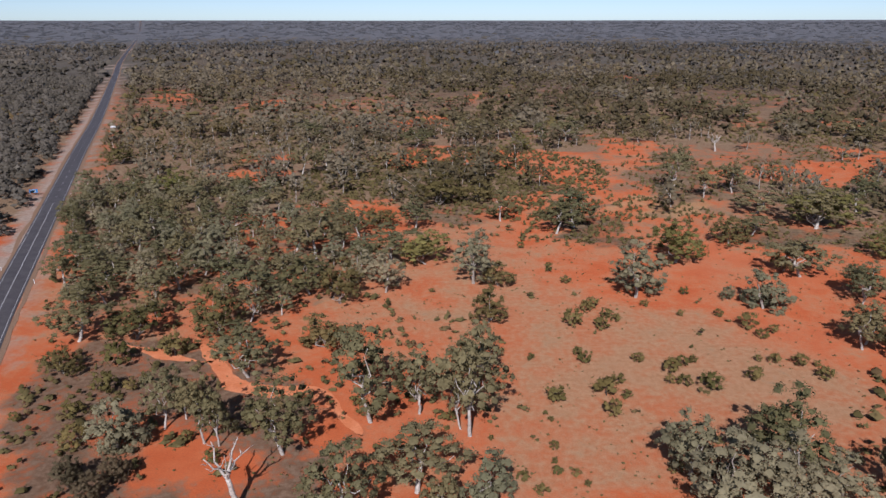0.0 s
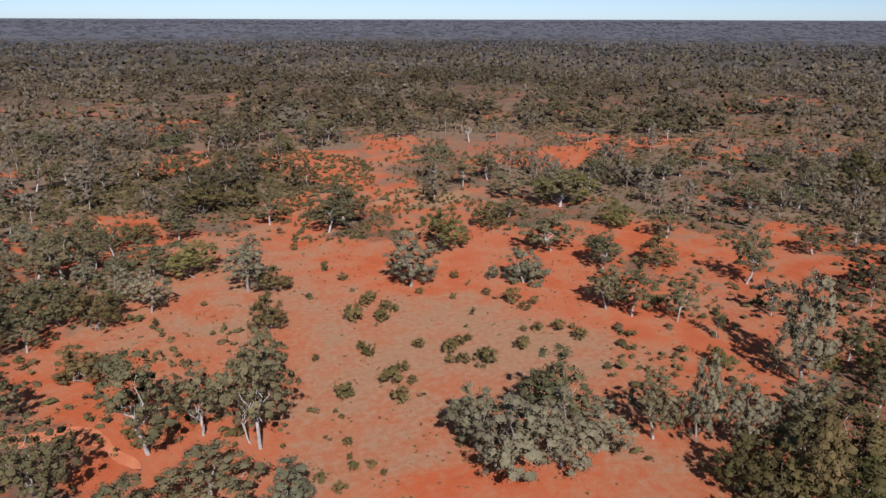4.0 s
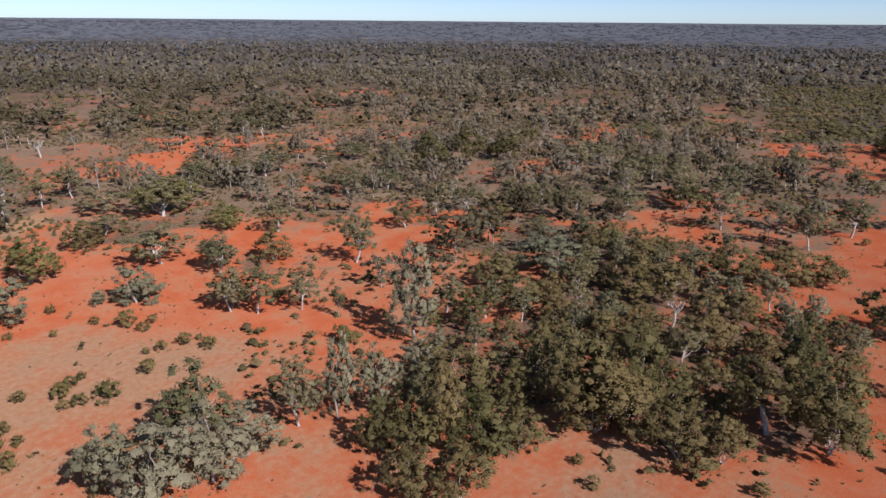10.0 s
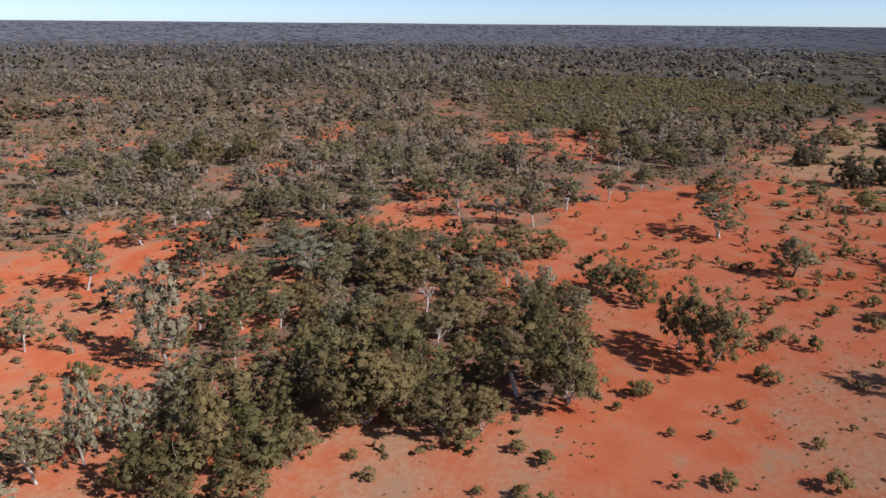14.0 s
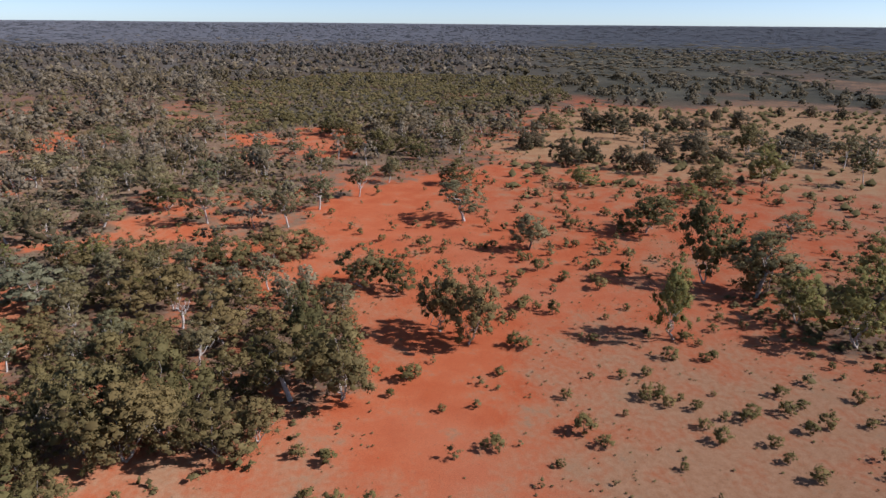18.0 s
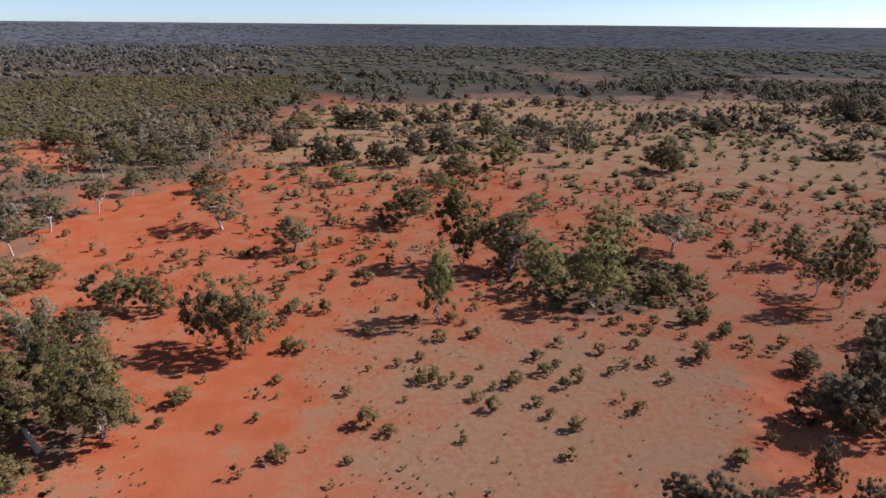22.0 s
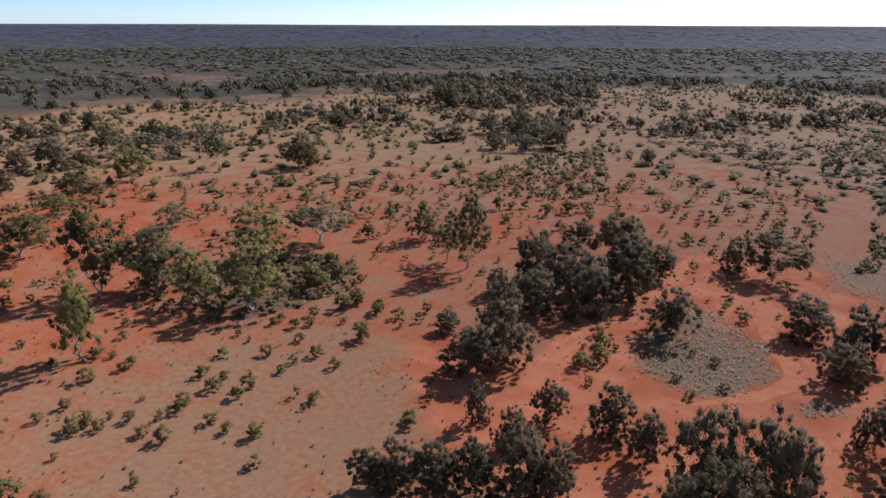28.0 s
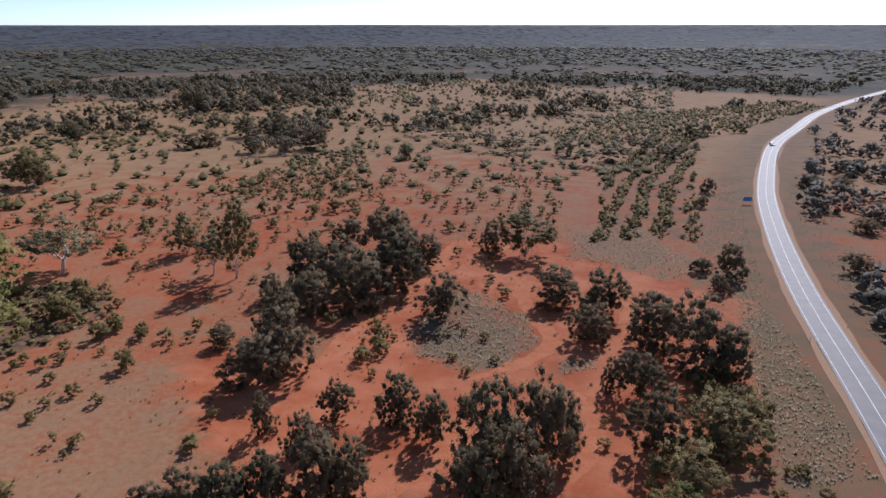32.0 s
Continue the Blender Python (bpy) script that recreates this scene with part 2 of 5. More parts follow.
TRACK_H = ((-24, 195), (-31, 227), (-38, 250))
SCRUB_A = ((20, -204), (24, -321), (10, -400), (-17, -441), (-11, -295), (-13, -215), (2, -216))
BELT_A = ((256, -383), (267, -449), (228, -461), (186, -375), (178, -332), (212, -321))
BELT_B = ((440, -560), (506, -751), (415, -780), (279, -524), (300, -456), (344, -442))
BELT_C = ((397, -574), (401, -749), (377, -792), (246, -525), (274, -476), (316, -466))
BELT_D = ((527, -665), (536, -737), (372, -523), (373, -478))
BELT_E = ((242, -360), (226, -407), (183, -354), (178, -315), (197, -301))
HEATH_A = ((173, -236), (170, -260), (173, -310), (156, -343), (112, -256), (120, -223), (153, -222))
HEATH_B = ((74, -424), (35, -524), (-95, -667), (-114, -629), (-49, -489), (-5, -405), (52, -373))
HEATH_C = ((738, 192), (944, 64), (890, -181), (600, -147), (527, -49), (466, 46), (408, 94))
THICKET = ((165, -92), (156, -117), (143, -128), (129, -132), (115, -115), (118, -93), (128, -78), (149, -75))
HEATH_D = ((-73, 264), (-55, 302), (-23, 343), (34, 363), (71, 314), (66, 269), (48, 242), (28, 213), (14, 223), (1, 234), (-17, 250), (-46, 249))
HEATH_E = ((17, 213), (47, 240), (65, 264), (100, 223), (62, 194), (42, 194), (19, 198))
RED_FLAT = ((84, -102), (60, -110), (59, -195), (26, -202), (7, -182), (-23, -171), (-19, -122), (-7, -89), (49, -70), (72, -86))
DRY_FLAT = ((-83, 118), (-77, 128), (-53, 130), (-39, 120), (-22, 110), (-13, 95), (-17, 80), (-61, 80))
OPEN_EAST = ((174, 41), (213, 33), (253, 24), (286, -5), (315, -43), (293, -157), (134, -79), (126, 5), (149, 9), (171, 22))
THICKET_B = ((-8, -121), (-15, -126), (-18, -121), (-22, -117), (-20, -110), (-16, -106), (-14, -96), (-3, -91), (-4, -100), (-10, -105), (-12, -108), (-11, -116))
# bare red earth and paler tan ground between the plants
RED_PATCH_A = (
    ((-272, 697), (-244, 679), (-204, 572), (-220, 568)),
    ((-155, 568), (-132, 584), (-119, 526), (-138, 519)),
    ((-69, 466), (-51, 437), (-22, 437), (-23, 412), (-61, 421)),
    ((-25, 333), (-13, 356), (2, 365), (1, 334), (-6, 312), (-21, 312)),
    ((-95, 336), (-83, 346), (-73, 315), (-86, 307)),
    ((-100, 288), (-83, 302), (-68, 296), (-78, 279), (-90, 271)),
    ((-42, 241), (-27, 245), (-16, 230), (-15, 207), (-23, 189), (-33, 190)),
    ((-69, 237), (-62, 242), (-52, 213), (-51, 194), (-57, 198)),
)
RED_PATCH_B = (
    ((4, 343), (67, 349), (67, 312), (60, 264), (79, 259), (67, 216), (52, 233), (49, 277), (29, 299), (4, 305)),
    ((23, 259), (37, 255), (34, 207), (24, 190), (18, 195)),
    ((114, 299), (154, 321), (140, 290), (109, 279)),
    ((93, 377), (107, 377), (86, 299), (76, 299)),
    ((14, 198), (36, 195), (61, 180), (77, 178), (88, 161), (76, 130), (64, 142), (47, 147), (30, 161), (14, 171)),
    ((-21, 173), (2, 170), (8, 159), (5, 148), (-11, 152), (-19, 155)),
    ((-60, 101), (-52, 102), (-42, 88), (-52, 87)),
)
RED_PATCH_C = (
    ((-46, 89), (-32, 92), (-27, 80), (-43, 80)),
    ((-26, 117), (-15, 115), (-12, 94), (-16, 91), (-21, 100)),
    ((-98, 142), (-94, 148), (-79, 125), (-73, 108), (-75, 104)),
    ((-32, 469), (-2, 483), (-1, 437), (-30, 442)),
    ((210, 857), (236, 866), (214, 782), (192, 783)),
    ((23, 640), (44, 640), (40, 601), (23, 601)),
    ((70, 195), (102, 173), (95, 140), (94, 110), (114, 108), (104, 96), (86, 100), (77, 115), (65, 143), (54, 156)),
    ((205, 353), (247, 320), (213, 294), (189, 322)),
    ((166, 318), (205, 316), (186, 282), (152, 265), (146, 281)),
)
RED_PATCH_D = (
    ((242, 291), (257, 279), (229, 254), (221, 264)),
    ((467, 480), (485, 461), (439, 421), (424, 431)),
    ((344, 187), (419, 204), (429, 193), (361, 173), (326, 174)),
    ((276, 170), (292, 164), (263, 146), (249, 152)),
    ((397, 101), (405, 79), (376, 75), (372, 91)),
    ((419, 62), (443, 46), (350, 34), (339, 47)),
    ((178, 140), (196, 133), (178, 117), (154, 118)),
    ((197, 106), (212, 95), (201, 90), (191, 102)),
    ((213, 88), (231, 80), (223, 66), (197, 58), (197, 76)),
    ((171, 172), (183, 166), (170, 149), (156, 143), (157, 158)),
)
RED_PATCH_E = (
    ((127, 181), (139, 177), (121, 151), (110, 162)),
    ((131, 161), (150, 152), (170, 134), (149, 118), (124, 125), (120, 144)),
    ((363, 439), (372, 430), (351, 407), (344, 415)),
    ((313, 278), (315, 260), (287, 240), (283, 256)),
    ((166, 37), (186, 30), (190, 13), (174, 11), (157, 18), (157, 27)),
    ((410, 61), (434, 53), (420, 25), (387, 25), (340, 26), (333, 40), (356, 47)),
    ((608, -31), (690, -57), (671, -65), (595, -44)),
    ((623, -129), (669, -172), (613, -168), (566, -127)),
)
RED_PATCH_F = (
    ((211, 31), (274, 11), (294, -18), (306, -53), (215, -39), (179, -24), (150, -3), (173, 1), (208, 20)),
    ((92, 22), (104, 10), (118, -15), (109, -22), (93, -12), (85, -1)),
    ((141, 0), (149, -25), (130, -26), (118, -15), (114, 1)),
    ((257, -99), (281, -141), (242, -152), (178, -118), (174, -92), (202, -82)),
    ((119, -72), (130, -67), (149, -77), (138, -86)),
    ((130, -140), (115, -151), (60, -87), (64, -83), (81, -94), (103, -113)),
    ((74, -93), (67, -95), (58, -85), (61, -75)),
    ((206, 50), (196, 33), (165, 24), (162, 36)),
)
RED_PATCH_G = (
    ((117, -133), (103, -142), (83, -113), (76, -91), (95, -99)),
    ((73, -88), (63, -95), (54, -80), (66, -76)),
    ((71, -130), (62, -164), (52, -136), (47, -100), (56, -102)),
    ((-18, -152), (-21, -150), (-24, -128), (-20, -122)),
    ((9, -113), (-3, -99), (-4, -87), (8, -83), (9, -98)),
)
RED_PATCHES = RED_PATCH_A + RED_PATCH_B + RED_PATCH_C + RED_PATCH_D + RED_PATCH_E + RED_PATCH_F + RED_PATCH_G
TAN_PATCH_A = (
    ((15, 125), (45, 120), (46, 108), (31, 91), (31, 80), (9, 80), (12, 97)),
    ((-19, 152), (6, 147), (2, 130), (-17, 130)),
    ((58, 255), (94, 248), (88, 230), (67, 224), (54, 236)),
    ((31, 322), (65, 322), (62, 307), (32, 305)),
    ((53, 125), (78, 110), (71, 97), (61, 94), (51, 108)),
    ((49, 144), (63, 127), (75, 113), (84, 102), (71, 96), (64, 100), (45, 108), (40, 121)),
    ((81, 44), (93, 29), (82, 25), (71, 38)),
    ((61, 95), (62, 66), (57, 56), (45, 71)),
)
TAN_PATCH_B = (
    ((143, -19), (142, -45), (112, -51), (116, -71), (99, -93), (75, -87), (67, -67), (72, -43), (77, -25), (95, -25)),
    ((281, -17), (297, -42), (245, -42), (207, -22), (206, -5)),
    ((148, 14), (150, 0), (125, -1), (120, 6)),
    ((101, -83), (93, -99), (73, -88), (62, -69), (78, -61)),
    ((115, -122), (98, -121), (84, -102), (95, -99)),
)
TAN_PATCHES = TAN_PATCH_A + TAN_PATCH_B
ROAD = ((-1890, 4614), (-1230, 2955), (-582, 1321), (-392, 860), (-239, 491), (-180, 343), (-128.5, 216), (-101, 148), (-62, 52),
        (-46, -20), (-40.5, -85), (-38.3, -125), (-35.2, -187), (-36, -257), (-40.5, -316), (-53.5, -410), (-75, -489), (-107, -594),
        (-176, -757), (-265, -930), (-420, -1180), (-900, -1800), (-2600, -3600))


def spline(points, step):
    """A smooth line through the points, with a point about every step metres."""
    p = np.array([points[0], *points, points[-1]], float)
    out = []
    for a, b, c, d in zip(p, p[1:], p[2:], p[3:]):
        k = max(2, int(np.linalg.norm(c - b) / step))
        for s in np.arange(k) / k:
            out.append(0.5 * (2 * b + (c - a) * s + (2 * a - 5 * b + 4 * c - d) * s**2 + (3 * b - a - 3 * c + d) * s**3))
    return np.array([*out, p[-1]])


ROAD_LINE = spline(ROAD, 6.0)


def beside(x, y, line):
    """Distance from a line, positive to its left as it runs."""
    x, y = np.atleast_1d(np.asarray(x, float)), np.atleast_1d(np.asarray(y, float))
    best, side = np.full(x.shape, 1e9), np.zeros(x.shape)
    for a, b in zip(line[:-1], line[1:]):
        d = b - a
        s = np.clip(((x - a[0]) * d[0] + (y - a[1]) * d[1]) / (d @ d), 0, 1)
        ox, oy = x - a[0] - s * d[0], y - a[1] - s * d[1]
        far = np.hypot(ox, oy)
        near = far < best
        best[near] = far[near]
        side[near] = np.sign(d[0] * oy - d[1] * ox)[near]
    return best * side


COARSE_ROAD = spline(ROAD, 60.0)


def inside(x, y, shape):
    x, y = np.asarray(x, float), np.asarray(y, float)
    odd = np.zeros(x.shape, bool)
    for (ax, ay), (bx, by) in zip(shape, shape[1:] + shape[:1]):
        if ay != by:
            odd ^= ((ay > y) != (by > y)) & (x < (bx - ax) * (y - ay) / (by - ay) + ax)
    return odd


GRAIN = np.random.RandomState(4).rand(64, 64)


def mottle(x, y, size, shift=0.0):
    """Smooth noise from 0 to 1 with patches of about that size, in two octaves."""
    total = 0
    for scale, weight in ((size, 0.67), (size * 0.43, 0.33)):
        u, v = np.asarray(x) / scale + 31.7 + shift, np.asarray(y) / scale + 12.3 + shift
        i, j = np.floor(u).astype(int), np.floor(v).astype(int)
        a, b = u - i, v - j
        a, b = a * a * (3 - 2 * a), b * b * (3 - 2 * b)
        g = lambda p, q: GRAIN[(i + p) % 64, (j + q) % 64]
        total = total + weight * ((g(0, 0) * (1 - a) + g(1, 0) * a) * (1 - b) + (g(0, 1) * (1 - a) + g(1, 1) * a) * b)
    return total


def patch_cover(x, y, shapes):
    """1 inside any of the shapes, 0 outside, with a ragged soft edge."""
    x, y = np.asarray(x, float), np.asarray(y, float)
    reach = 0.02 * np.hypot(x, y) + 1.5
    wx, wy = x + (mottle(x, y, 11, 83) - 0.5) * 4 * reach, y + (mottle(x, y, 11, 97) - 0.5) * 4 * reach
    total = np.zeros(x.shape)
    for ox, oy in ((-0.7, -0.4), (0.7, -0.5), (0.1, 0.8), (-0.3, 0.2)):
        here = np.zeros(x.shape, bool)
        for shape in shapes:
            here |= inside(wx + ox * reach, wy + oy * reach, shape)
        total += here / 4
    return total


def ramp(v, a, b):
    t = np.clip((np.asarray(v, float) - a) / (b - a), 0, 1)
    return t * t * (3 - 2 * t)


def heading(x, y):
    """Degrees clockwise from +y, from -150 to 210."""
    return (np.degrees(np.arctan2(x, y)) + 150) % 360 - 150


def land_height(x, y):
    r = np.hypot(x, y)
    rise = 59 + 6 * (mottle(np.degrees(np.arctan2(x, y)) * 10, 0 * r, 90) - 0.5)
    return rise * ramp(r, 2600, 5200) / ramp(4800, 2600, 5200)


def plain(x, y):
    """1 on the open plain with its small shrubs, 0 in the woodland."""
    az, r = heading(x, y), np.hypot(x, y)
    edge = 96 - 12 * ramp(r, 250, 120) + 14 * ramp(r, 350, 700) + 8 * (mottle(x, y, 70) - 0.5)
    reach = 640 + 260 * (mottle(x, y, 150, 3) - 0.5) + 150 * ramp(az, 125, 160)
    return ramp(az, edge - 5, edge + 5) * ramp(r, reach + 40, reach - 40)


def far_glades(x, y):
    """Pale open strips among the far woods beyond the plain."""
    r = np.hypot(x, y)
    return ramp(mottle(x, y, 95, 29), 0.56, 0.64) * ramp(heading(x, y), 104, 122) * ramp(r, 560, 660) * ramp(r, 1350, 950)


def wooded(x, y, d):
    """How densely trees stand, 0 to 1; d is the signed distance from the road."""
    r, az = np.hypot(x, y), heading(x, y)
    beyond = d < 0
    gaps = ramp(mottle(x, y, 46, 7), 0.36, 0.56)
    gaps = np.maximum(gaps, 0.65 * ramp(az, 14, 4) * ramp(r, 520, 440))
    gaps = np.maximum(gaps, ramp(r, 500, 900) * 0.8) * (1 - inside(x, y, OPEN_EAST))
    trees = gaps * (1 - plain(x, y)) * (1 - 0.9 * far_glades(x, y))
    clumps = ramp(mottle(x, y, 60, 11), 0.6, 0.7) * plain(x, y) * ramp(r, 300, 420) * 0.7
    shapes = BELT_A, BELT_B, BELT_C, BELT_D, BELT_E
    clumps = np.maximum(clumps, 0.9 * sum(inside(x, y, s) * 1.0 for s in shapes))
    near_cut = np.where(beyond, 1.0, np.where(az < 32, ramp(r, 215, 260), ramp(r, 150, 190)))
    verge = np.where(beyond, ramp(-d, 9, 13), ramp(d, 13, 20) * np.where(np.asarray(y) < 0, ramp(d, 20, 60), 1))
    far_side = np.where(np.asarray(y) < 0, ramp(mottle(x, y, 30, 5), 0.38, 0.52), 1.0)
    trees = trees * (1 - 0.93 * patch_cover(x, y, RED_PATCHES)) * (1 - 0.9 * inside(x, y, HEATH_C))
    return np.where(beyond, np.maximum(trees, 0.85) * far_side, np.maximum(trees * near_cut, clumps)) * verge


def add_mesh(name, verts, faces, material, smooth=True, tint=None, normals=None):
    """A mesh from arrays; faces is an array of triangles or of quads, or a list."""
    me = bpy.data.meshes.new(name)
    if isinstance(faces, np.ndarray):
        count, corners = faces.shape
        me.vertices.add(len(verts))
        me.vertices.foreach_set("co", np.asarray(verts, np.float32).ravel())
        me.loops.add(count * corners)
        me.loops.foreach_set("vertex_index", faces.astype(np.int32).ravel())
        me.polygons.add(count)
        me.polygons.foreach_set("loop_start", np.arange(0, count * corners, corners, dtype=np.int32))
        me.polygons.foreach_set("loop_total", np.full(count, corners, np.int32))
    else:
        me.from_pydata([tuple(v) for v in verts], [], faces)
    if tint is not None:
        me.attributes.new("tint", "FLOAT", "POINT").data.foreach_set("value", np.asarray(tint, np.float32))
    me.polygons.foreach_set("use_smooth", np.full(len(me.polygons), smooth))
    me.materials.append(material)
    if normals is not None:
        me.attributes.new("custom_normal", "FLOAT_VECTOR", "POINT").data.foreach_set("vector", np.asarray(normals, np.float32).ravel())
    me.update(calc_edges=True)
    return me


def part(name, mesh, parent, label=""):
    ob = new(name, mesh)
    ob.parent = parent
    return tagged(ob, label) if label else ob


# ---- ground ----
def lines(low, high, step):
    near = np.arange(low, high + step, step)
    grow, out = step, []
    reach = 0.0
    while reach < 5200:
        grow *= 1.12
        reach += grow
        out.append(reach)
    out = np.array(out)
    return np.concatenate([low - out[::-1], near, near[-1] + out])


gx, gy = lines(-230, 480, 4.0), lines(-440, 520, 4.0)
X, Y = np.meshgrid(gx, gy, indexing="ij")
nx, ny = X.shape
D = beside(X.ravel(), Y.ravel(), COARSE_ROAD).reshape(X.shape)
R = np.hypot(X, Y)
A = heading(X, Y)
ids = np.arange(nx * ny).reshape(nx, ny)
quads = np.stack([ids[:-1, :-1], ids[1:, :-1], ids[1:, 1:], ids[:-1, 1:]], -1).reshape(-1, 4)
ground_mesh = add_mesh("ground", np.stack([X, Y, land_height(X, Y)], -1).reshape(-1, 3), quads, GROUND)
open_plain = plain(X, Y)
in_clearing = inside(X, Y, CLEARING)
in_wood = inside(X, Y, WOOD_EAST) | inside(X, Y, WOOD_WEST)
trees_here = wooded(X, Y, D)
herb = 0.34 - 0.08 * ramp(A, 60, 85) + 0.7 * (mottle(X, Y, 34, 2) - 0.4) + 0.32 * ramp(A, 98, 125) * (mottle(X, Y, 22, 13) + 0.3) + 0.3 * in_clearing + 0.12 * open_plain * ramp(R, 160, 80)
grey = np.zeros(X.shape)
grey = grey + (0.5 + 0.3 * trees_here) * ramp(R, 800, 450) * (1 - open_plain) * ramp(R, 150, 260) * (1 - in_clearing) * (1 - inside(X, Y, OPEN_EAST)) * (1 - inside(X, Y, PALE_FLAT))
bare, tan = patch_cover(X, Y, RED_PATCHES), patch_cover(X, Y, TAN_PATCHES)
herb = herb - 0.3 * bare + 0.27 * tan - 0.6 * inside(X, Y, RED_FLAT) - 0.12 * inside(X, Y, OPEN_EAST)
for shape in (GREY_A, GREY_B, GREY_C, GREY_D):
    herb = herb + 0.5 * inside(X, Y, shape)
    grey = grey + inside(X, Y, shape) * (0.5 if shape is GREY_D else 1.0)
sand = open_plain * ramp(R + 90 * (mottle(X, Y, 50, 9) - 0.5), 210, 400) + 0.9 * inside(X, Y, PALE_FLAT) + far_glades(X, Y) + 0.2 * inside(X, Y, WOOD_EAST)
litter = 0.5 * inside(X, Y, SCRUB_A) + 0.8 * inside(X, Y, WOOD_EAST) + 0.8 * inside(X, Y, THICKET) + 0.9 * inside(X, Y, DRY_FLAT) + 0.55 * inside(X, Y, WOOD_WEST) + 0.5 * trees_here * (1 - open_plain) + 0.7 * (1 - open_plain) * ramp(R, 170, 300) - 0.6 * inside(X, Y, OPEN_EAST)
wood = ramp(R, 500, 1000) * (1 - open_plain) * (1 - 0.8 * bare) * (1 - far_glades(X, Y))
scrub = ramp(A, 98, 112) * ramp(R, 560, 680) * (1 - open_plain) * (1 - far_glades(X, Y)) * 0.85
scrub = np.maximum(scrub, 0.62 * ramp(mottle(X, Y, 30, 19), 0.28, 0.55) * (1 - open_plain) * ramp(R, 155, 195) * (1 - inside(X, Y, OPEN_EAST)) * (1 - in_clearing) * (1 - bare) * (1 - tan) * ramp(D, 8, 16))
verge = ramp(np.abs(D), np.where(Y < 0, 34, 13) + 16 * (mottle(X, Y, 14, 41) - 0.5) * (Y < 0), np.where(Y < 0, 9, 8))
roadside = ramp(Y, 40, 80) * ramp(np.abs(D), 15, 8)
gravel = ramp(Y, 60, 110) * ramp(np.abs(D), 12, 6) * np.where(D < 0, 1.0, 0.1 + 0.8 * mottle(X, Y, 14, 71))
loose = inside(X, Y, RED_FLAT) * (0.55 + 0.5 * mottle(X, Y, 16, 73)) * (1 - patch_cover(X, Y, (GREY_A, GREY_B, GREY_C, GREY_D)))
verge = verge * (1 - 0.85 * roadside)
litter, grey, scrub, sand = litter * (1 - bare), grey * (1 - 0.9 * bare), scrub * (1 - bare), sand * (1 - 0.7 * bare)
# share of the painted haze colour, growing with distance
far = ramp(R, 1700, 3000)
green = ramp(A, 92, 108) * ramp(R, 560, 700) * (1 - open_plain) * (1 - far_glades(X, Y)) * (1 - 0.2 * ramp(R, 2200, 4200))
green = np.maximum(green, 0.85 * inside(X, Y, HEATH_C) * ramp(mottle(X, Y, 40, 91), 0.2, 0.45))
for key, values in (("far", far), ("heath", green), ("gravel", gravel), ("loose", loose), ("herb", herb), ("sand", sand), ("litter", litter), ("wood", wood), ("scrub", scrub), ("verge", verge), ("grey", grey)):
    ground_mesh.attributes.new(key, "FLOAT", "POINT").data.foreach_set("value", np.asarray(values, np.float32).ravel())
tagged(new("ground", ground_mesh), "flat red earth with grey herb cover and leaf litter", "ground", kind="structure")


# ---- road ----
def ribbon(name, line, low, high, z, material, ragged=0.0):
    """A strip along a line between two distances to its left."""
    line = np.asarray(line, float)
    way = np.gradient(line, axis=0)
    way /= np.linalg.norm(way, axis=1)[:, None]
    left = np.stack([-way[:, 1], way[:, 0]], 1)
    rng = np.random.RandomState(len(line))
    j = rng.uniform(-ragged, ragged, (2, len(line)))
    if ragged:
        j = (j + np.roll(j, 1, 1) + np.roll(j, -1, 1)) / 2
    a, b = line + left * (low + j[0])[:, None], line + left * (high + j[1])[:, None]
    za, zb = (z + land_height(p[:, 0], p[:, 1]) for p in (a, b))
    verts = np.concatenate([np.c_[a, za], np.c_[b, zb]])
    k = np.arange(len(line) - 1)
    return add_mesh(name, verts, np.stack([k + len(line), k, k + 1, k + 1 + len(line)], 1), material)


road = tagged(new("road", ribbon("road", ROAD_LINE, -3.4, 3.4, 0.09, ASPHALT)), "two-lane sealed highway with white edge lines", "road", kind="structure")
for low, high in ((-4.7, -3.35), (3.35, 4.7)):
    part("shoulder", ribbon("shoulder", ROAD_LINE, low, high, 0.05, SHOULDER, 0.5), road, "compacted brown gravel shoulder")
for side in (-2.85, 2.85):
    part("edge_line", ribbon("edge_line", ROAD_LINE, side - 0.06, side + 0.06, 0.1, LINE_PAINT), road, "white painted edge line")
fine_line = spline(ROAD, 3.0)
solid = (fine_line[:, 1] < 245) & (fine_line[:, 1] > -900)
part("centre_line", ribbon("centre_line", fine_line[solid], -0.08, 0.08, 0.1, LINE_PAINT), road, "white painted centre line")
start = int(np.argmax(solid))
for k in range(start - 4, max(start - 200, 2), -4):
    part("lane_dash", ribbon("lane_dash", fine_line[k : k + 2], -0.08, 0.08, 0.1, LINE_PAINT), road)

for name, line, width in (("A", TRACK_A, 5.0), ("B", TRACK_B, 3.6), ("C", TRACK_C, 4.0), ("D", TRACK_D, 4.2), ("E", TRACK_E, 5.0), ("F", TRACK_F, 3.4), ("G", TRACK_G, 3.4), ("H", TRACK_H, 5.0)):
    path = spline(line, 1.5)
    ends = ramp(np.minimum(np.arange(len(path)), np.arange(len(path))[::-1]), -0.5, 11) ** 0.7
    mesh = ribbon("dirt_track", path, -width / 2 * ends, width / 2 * ends, 0.02, TRACK, 0.7)
    tagged(new("dirt_track", mesh), "bare red sandy vehicle track between bushes", "track", kind="structure")


